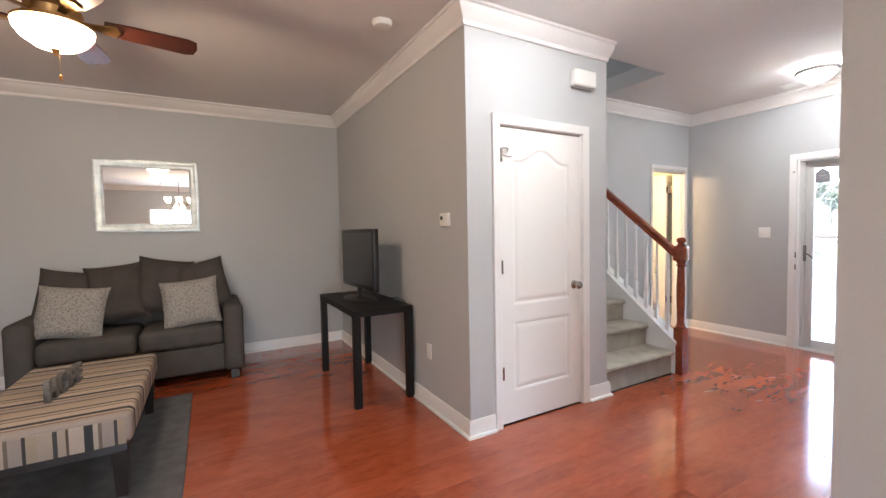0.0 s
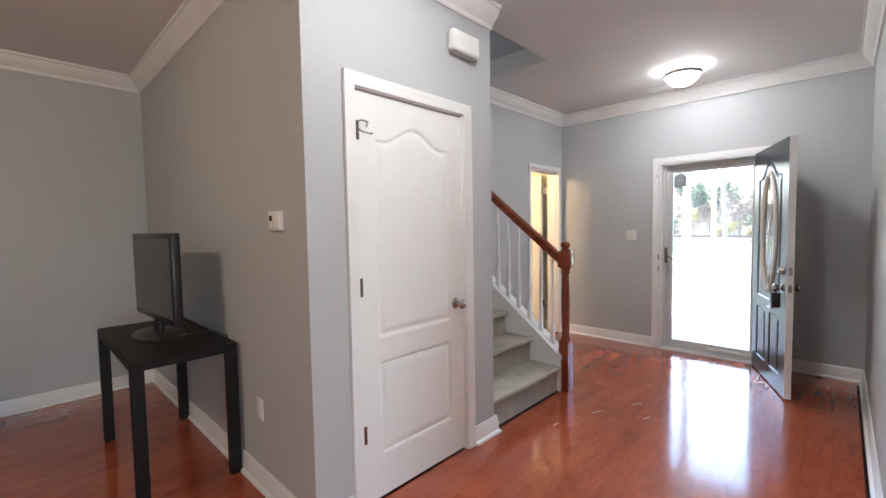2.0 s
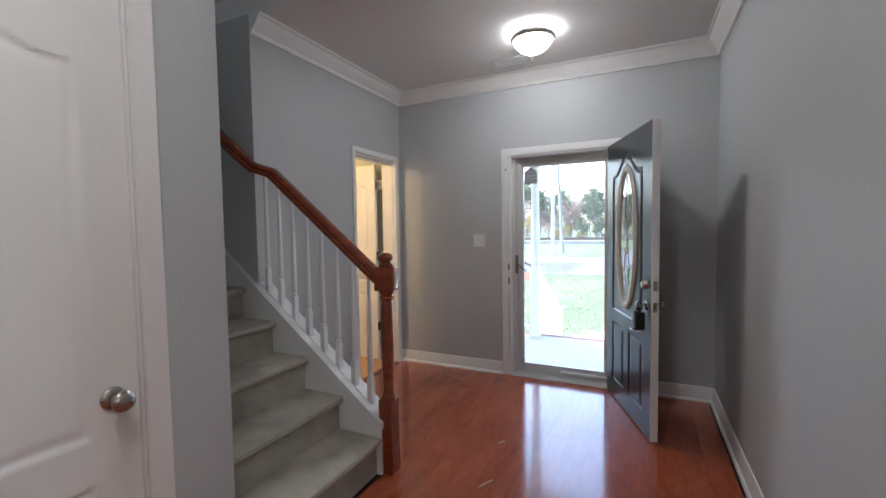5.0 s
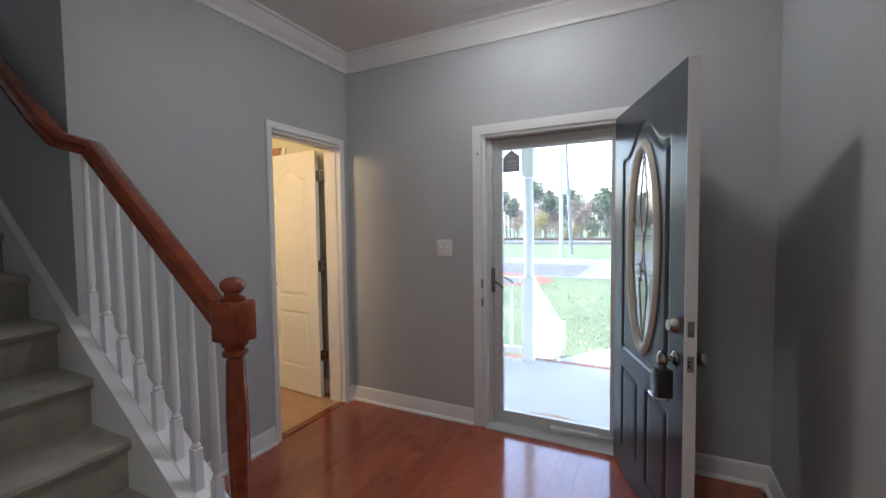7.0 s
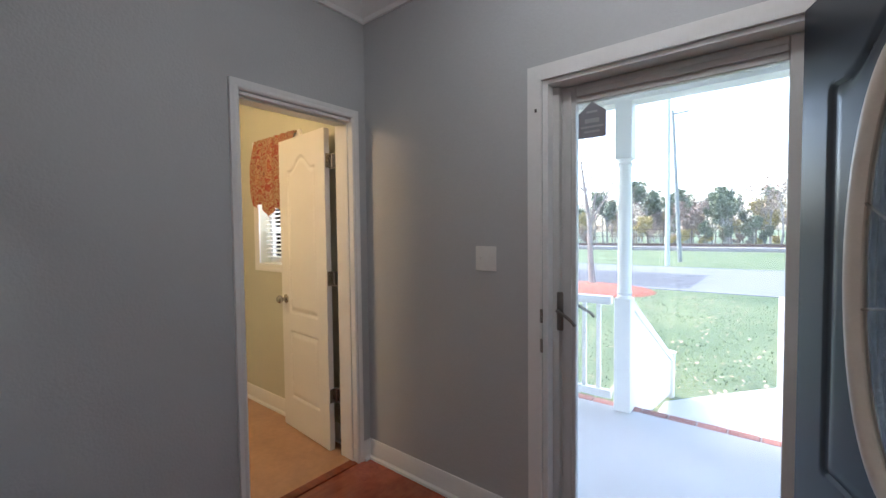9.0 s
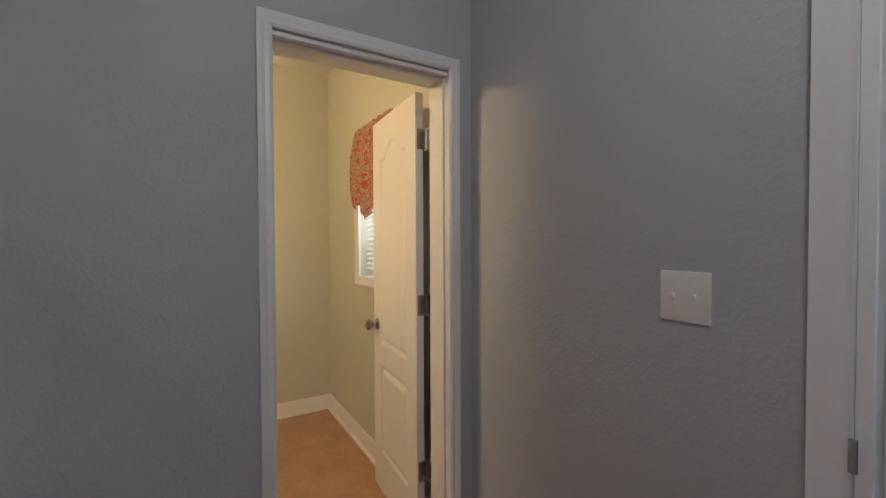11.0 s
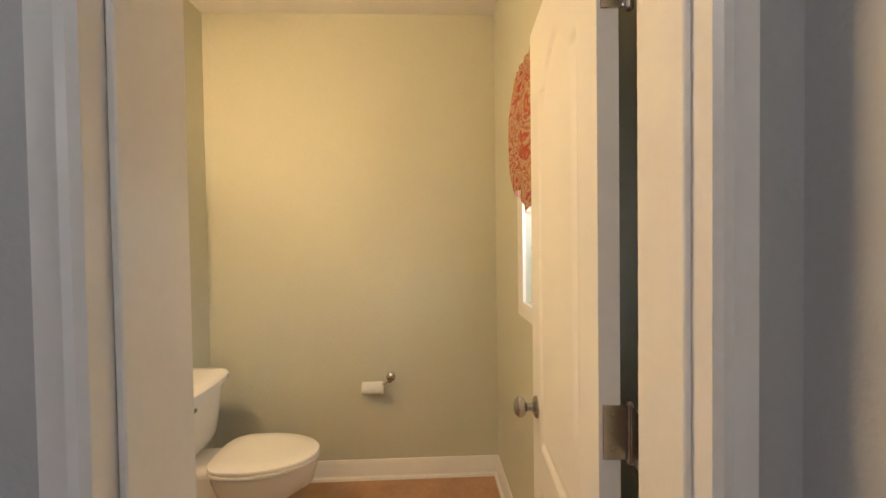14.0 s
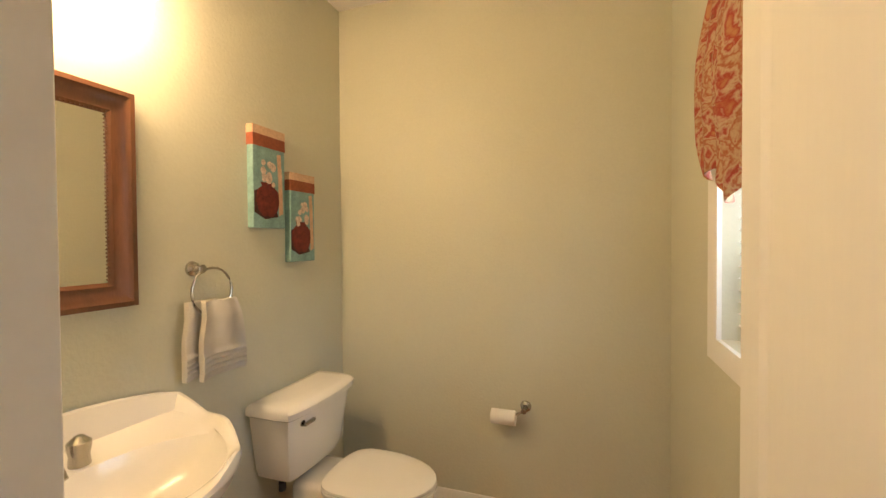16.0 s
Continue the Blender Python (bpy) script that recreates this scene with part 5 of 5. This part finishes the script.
structure(boxes("road_patch", ASPHALTDARK, ((-9.0, 20.2, G), (-3.4, 25.5, G + 0.02))), "darker asphalt patch", "road")
wk = Mesh().prism([(-2.0, 8.5), (-0.7, 8.5), (-0.7, 19.6), (-1.0, 19.6), (-1.0, 10.6), (-1.55, 9.9), (-2.0, 9.3)], G - 0.05, G + 0.03, 2)
structure(wk.done("walkway", WALKWAY, smooth=False), "concrete front walk", "path")
structure(boxes("porch_steps", CONCRETE, ((-1.9, 7.81, G), (-0.95, 8.12, -0.29)), ((-1.9, 8.12, G), (-0.95, 8.45, -0.45)), bevel=0.006), "concrete porch steps", "steps")
structure(boxes("railroad_bed", GRAVEL, ((-300, 50, G - 0.1), (300, 58, G + 0.35))), "grey ballast of the railway", "railway")
structure(boxes("railroad_rails", RUST, ((-300, 52.4, G + 0.35), (300, 52.55, G + 0.62)), ((-300, 54.1, G + 0.35), (300, 54.25, G + 0.62))), "rusty steel rails", "railway")


def turned_post(m, label):
    p = thing("porch_post", m, label, "post", "porch posts")
    Mesh().box((-0.065, -0.065, 0), (0.065, 0.065, 0.95), 0.006).lathe([(0.06, 0.95), (0.05, 0.97), (0.06, 0.99), (0.052, 1.02), (0.056, 1.5), (0.05, 2.02), (0.06, 2.05), (0.05, 2.07), (0.06, 2.09)], 20).box((-0.065, -0.065, 2.09), (0.065, 0.065, 2.55), 0.006).done("shaft", VINYLWHITE, p)
    return p


first_post = turned_post(pose(-2.0, 7.68, -0.13), "white turned porch post")
copy_thing(first_post, pose(-0.78, 7.68, -0.13))
copy_thing(first_post, pose(-4.6, 7.68, -0.13))


def porch_rail(m, length):
    r = thing("porch_railing", m, "white porch railing with square balusters", "railing", "porch railings")
    Mesh().box((0, -0.035, 0.88), (length, 0.035, 0.95), 0.008, seg=2).done("top_rail", VINYLWHITE, r)
    Mesh().box((0, -0.025, 0.07), (length, 0.025, 0.14), 0.006).done("bottom_rail", VINYLWHITE, r)
    for k in range(int(length / 0.125)):
        x = 0.08 + 0.125 * k
        Mesh().box((x - 0.016, -0.016, 0.14), (x + 0.016, 0.016, 0.88)).done("baluster", VINYLWHITE, r)
    return r


porch_rail(pose(-4.54, 7.68, -0.13), 2.44)


def stair_rail(m):
    r = thing("step_railing", m, "white sloping step railing with a newel", "railing", "step railings")
    Mesh().box((-0.045, 1.86, -0.49), (0.045, 1.95, 0.03), 0.006).box((-0.055, 1.85, 0.03), (0.055, 1.96, 0.055), 0.006).done("newel", VINYLWHITE, r)
    Mesh().prism([(0.07, 0.88), (0.07, 0.95), (1.86, 0.03), (1.86, -0.04)], -0.035, 0.035, 0).done("top_rail", VINYLWHITE, r)
    Mesh().prism([(0.07, 0.04), (0.07, 0.88), (1.86, -0.04), (1.86, -0.44), (0.75, -0.30)], -0.012, 0.012, 0).done("panel", VINYLWHITE, r)
    return r


sr = stair_rail(pose(-2.0, 7.68, -0.13))
copy_thing(sr, pose(-0.80, 7.68, -0.13))
dmat = Mesh().prism([(-1.45 + 0.42 * math.cos(math.pi * k / 20), 5.93 + 0.42 * math.sin(math.pi * k / 20)) for k in range(21)], -0.13, -0.112, 2)
tagged(dmat.done("door_mat", MATCOIR), "half-round brown coir door mat on the porch", "mat")

flag = thing("flag", pose(-4.6, 7.75, 1.55), "striped red and white flag on a slanting pole", "flag")
Mesh().tube([(0, 0, 0), (0.75, 1.15, 0.62)], 0.012, 8).done("pole", VINYLWHITE, flag)
for mt, rows in ((FLAGRED, range(0, 13, 2)), (FLAGWHITE, range(1, 13, 2)), (FLAGBLUE, [13])):
    f = Mesh()
    for s in rows:
        if s == 13:
            a0, a1, b0, b1, off = 0.52, 1.0, 0.0, 0.4, 0.004
        else:
            a0, a1, b0, b1, off = s / 13, (s + 1) / 13, 0.0, 1.0, 0.0
        vs, fs, n = [], [], 18
        for i in range(n + 1):
            for a in (a0, a1):
                b = b0 + (b1 - b0) * i / n
                t = 0.45 + 0.5 * a
                wob = 0.05 * math.sin(b * 9 + a * 2)
                for d in (off, -off - 0.001):
                    vs.append((0.75 * t + 0.05 * b + wob + d, 1.15 * t - 0.45 * b + 0.03 * math.sin(b * 7), 0.62 * t - 1.25 * b))
        for i in range(n):
            o = i * 4
            fs += [(o, o + 2, o + 6, o + 4), (o + 1, o + 3, o + 7, o + 5)]
        f.add(vs, fs)
    f.done("cloth", mt, flag)


def tree_mesh(seed, height, spread, leaves, leaf, levels=3, trunk=0.12):
    """Trunk and limbs, and a crown of small leaf clumps."""
    rnd = random.Random(seed)
    wood, crown_ = Mesh(), Mesh()
    tips = []

    def limb(p, d, length, r, level):
        pts, rs = [p], [r]
        for k in range(4):
            d = (d + Vector((rnd.uniform(-1, 1), rnd.uniform(-1, 1), rnd.uniform(-0.3, 0.7))) * 0.17).normalized()
            p = p + d * length / 4
            pts.append(p)
            rs.append(r * (1 - 0.17 * (k + 1)))
            if level and k:
                for j in range(2):
                    a = rnd.uniform(0, 6.28)
                    out = (d + Vector((math.cos(a), math.sin(a), rnd.uniform(0.1, 0.6))) * spread).normalized()
                    limb(p, out, length * rnd.uniform(0.4, 0.6), rs[-1] * 0.55, level - 1)
        wood.tube(pts, rs, 5 if level < levels else 8)
        tips.extend(pts[2:])

    limb(Vector((0, 0, -0.1)), Vector((0, 0, 1)), height * 0.62, trunk, levels)
    for _ in range(leaves):
        c = rnd.choice(tips) + Vector((rnd.gauss(0, 1), rnd.gauss(0, 1), rnd.gauss(0, 1))) * height * 0.035
        s = leaf * rnd.uniform(0.5, 1.3)
        u = Vector((rnd.gauss(0, 1), rnd.gauss(0, 1), rnd.gauss(0, 1))).normalized()
        w = u.cross(Vector((rnd.gauss(0, 1), rnd.gauss(0, 1), 0.3))).normalized()
        crown_.add([c - u * s, c + w * s * 0.6, c + u * s, c - w * s * 0.6], [(0, 1, 2, 3)])
    return wood, crown_


def tree(name, m, args, bark, leafmat, label, group=""):
    t = thing(name, m, label, "tree", group)
    wood, crown_ = tree_mesh(*args)
    wood.done("trunk", bark, t)
    crown_.done("foliage", leafmat, t, smooth=False)
    return t


tree("yard_tree", pose(-6.2, 19.0, G), (3, 7.5, 0.9, 160, 0.06, 3, 0.13), BARK, LEAFRUST, "slender nearly bare yard tree in a mulch bed")
kinds = [tree("far_tree", pose(-16, 70, G), (11, 9, 0.9, 1900, 0.26, 2, 0.20), TWIG, LEAFGREEN, "green tree beyond the railway", "trees beyond the railway"),
         tree("far_tree", pose(-2, 72, G), (12, 6.5, 1.1, 1500, 0.22, 2, 0.15), TWIG, LEAFGOLD, "golden autumn tree beyond the railway", "trees beyond the railway"),
         tree("far_tree", pose(-10, 66, G), (13, 6, 1.1, 1300, 0.20, 2, 0.13), TWIG, LEAFRUST, "rusty autumn tree beyond the railway", "trees beyond the railway"),
         tree("far_tree", pose(-24, 75, G), (14, 10, 0.9, 500, 0.16, 3, 0.18), TWIG, LEAFRUST, "nearly bare grey tree beyond the railway", "trees beyond the railway")]
rnd = random.Random(21)
for k in range(190):
    src = kinds[rnd.choice((0, 1, 2, 3, 3, 3, 3))]
    s = rnd.uniform(0.5, 0.9)
    copy_thing(src, pose(-62 + 0.5 * k + rnd.uniform(-1, 1), rnd.uniform(63, 88), G, 0, 0, rnd.uniform(0, 360)) @ Matrix.Scale(s, 4))
for k in range(90):
    copy_thing(kinds[rnd.choice((1, 2, 3, 3, 0))], pose(-45 + 0.72 * k + rnd.uniform(-1, 1), rnd.uniform(61, 66), G - 0.4, 0, 0, rnd.uniform(0, 360)) @ Matrix.Scale(1.0, 4)).scale = [rnd.uniform(0.22, 0.42)] * 3
mb = Mesh().lathe([(2.3, 0.0), (2.2, 0.06), (1.5, 0.14), (0.2, 0.18)], 28, None, 1.0, 0.75)
structure(mb.done("mulch_bed", MULCH, m=pose(-6.3, 18.3, G)), "red mulch bed round the yard tree", "mulch")
for nm, x, y, h, lean, mt, lab in (("utility_pole", -5.9, 33.9, 9.6, -3.0, POLE, "weathered wooden utility pole"), ("light_pole", -6.0, 30.6, 10.5, 0, POLEPALE, "pale slim street pole")):
    p = thing(nm, pose(x, y, G, 0, lean, 0), lab, "pole")
    pm = Mesh().lathe([(0.13, 0), (0.09, h)], 12)
    pm.box((-0.1, -0.05, h - 0.3), (0.9, 0.05, h - 0.2), 0.01)
    pm.done("shaft", mt, p)
fn = Mesh()
for k in range(40):
    fn.tube([(-60 + 3 * k, 60, G), (-60 + 3 * k, 60, G + 2.2)], 0.05, 6)
for z in (0.4, 1.3, 2.15):
    fn.tube([(-60, 60, G + z), (60, 60, G + z)], 0.03, 5)
structure(fn.done("far_fence", RUST), "dark wire fence beyond the railway", "fence")

# grass blades and fallen leaves
rnd = random.Random(5)
gb, ll = Mesh(), Mesh()
n_ = 0
vs, fs = [], []
while n_ < 14000:
    y = 8.0 + 11.4 * rnd.random() ** 1.6
    x = rnd.uniform(-7.5, 3.5)
    if -2.1 < x < -0.65 and y < 9.9 or -1.05 < x < -0.65:
        continue
    if noise.noise(Vector((x * 0.6, y * 0.6, 3))) < -0.25 and rnd.random() < 0.8:
        n_ += 1
        continue
    a = rnd.uniform(0, 6.28)
    h, w = rnd.uniform(0.02, 0.045), rnd.uniform(0.006, 0.012)
    o = len(vs)
    vs += [(x - w * math.cos(a), y - w * math.sin(a), G), (x + w * math.cos(a), y + w * math.sin(a), G), (x + rnd.uniform(-0.03, 0.03), y + rnd.uniform(-0.03, 0.03), G + h)]
    fs.append((o, o + 1, o + 2))
    n_ += 1
tagged(gb.add(vs, fs).done("grass", BLADE, smooth=False), "short green grass blades", "grass", kind="stuff")
for _ in range(1500):
    x, y = rnd.uniform(-6, 3), 8.2 + 10 * rnd.random() ** 1.3
    if -2.0 < x < -0.7 and y < 9.6:
        continue
    s, a = rnd.uniform(0.02, 0.045), rnd.uniform(0, 6.28)
    c, d = Vector((math.cos(a), math.sin(a), 0.3)) * s, Vector((-math.sin(a), math.cos(a), 0.1)) * s * 0.6
    p = Vector((x, y, G + 0.05))
    ll.add([p - c, p + d, p + c, p - d], [(0, 1, 2, 3)])
tagged(ll.done("fallen_leaves", LITTER, smooth=False), "scattered dry fallen leaves", "leaves", kind="stuff")

# ---- brick edge and floor planks ----
bm_ = Mesh().box((-0.095, -0.05, -0.06), (0.095, 0.05, 0), 0.005)
bm_data = bm_.done("brick", BRICK, bpy.data.objects["porch_mortar"], m=pose(-6.38, 7.75, -0.13))
for k in range(1, 44):
    b = new("brick", bm_data.data)
    b.parent = bpy.data.objects["porch_mortar"]
    b.matrix_local = pose(-6.38 + 0.2 * k, 7.75, -0.13 + 0.001 * (k % 3))
PW, PL = 0.127, 1.22
pm = Mesh().box((0, 0, -0.012), (PW, PL, 0), 0.00025)
first = pm.done("plank", CHERRY, bpy.data.objects["floor"], m=pose(-30, -30, -5))
rnd = random.Random(8)
far = Mesh()
count = 0
cols = int(9.43 / PW)
for c in range(cols + 1):
    x = -4.93 + PW * c
    start = -3.0 - rnd.uniform(0, PL)
    hall = -2.98 <= x + 0.06 <= -0.185
    living_top = 1.67 if x < -2.03 else 1.56
    end = 5.70 if (-2.0 <= x + 0.06 <= -0.185) else (5.72 if hall else living_top)
    y = start
    while y < end:
        y0, y1 = max(y, -3.0), min(y + PL, end)
        if hall and x + 0.06 < -2.0:
            if y0 < 1.67 < y1:
                y1 = 1.67
            elif 1.67 <= y0 < 4.0:
                y0 = 4.0
        if y1 - y0 > 0.03:
            if x < 0.4 and y1 > -1.6:
                p = new("plank", first.data)
                p.parent = bpy.data.objects["floor"]
                p.matrix_local = Matrix.LocRotScale((x, y0, 0.0), None, (1, (y1 - y0) / PL, 1))
                count += 1
            else:
                far.box((x, y0, -0.012), (x + PW - 0.0006, y1 - 0.0006, 0))
        y += PL
bpy.data.objects.remove(first)
fo = far.done("far_planks", CHERRY, bpy.data.objects["floor"], smooth=False)
tagged(fo, "cherry floor planks", kind="stuff")
scuff = Mesh()
for x, y, l, a in ((-1.62, 3.72, 0.09, 70), (-1.45, 4.05, 0.10, 62), (-1.32, 3.85, 0.07, 75), (-1.75, 3.35, 0.06, 80), (-0.75, 3.3, 0.08, 95), (-0.62, 2.9, 0.07, 100), (-1.5, 4.5, 0.06, 60)):
    scuff.box((-l / 2, -0.003, 0.0002), (l / 2, 0.003, 0.0006), 0, pose(x, y, 0, 0, 0, a))
structure(scuff.done("floor_scuffs", mat("pale_scuff", (0.5, 0.36, 0.30), 0.6)), "small pale scuffs on the planks", "scuffs")
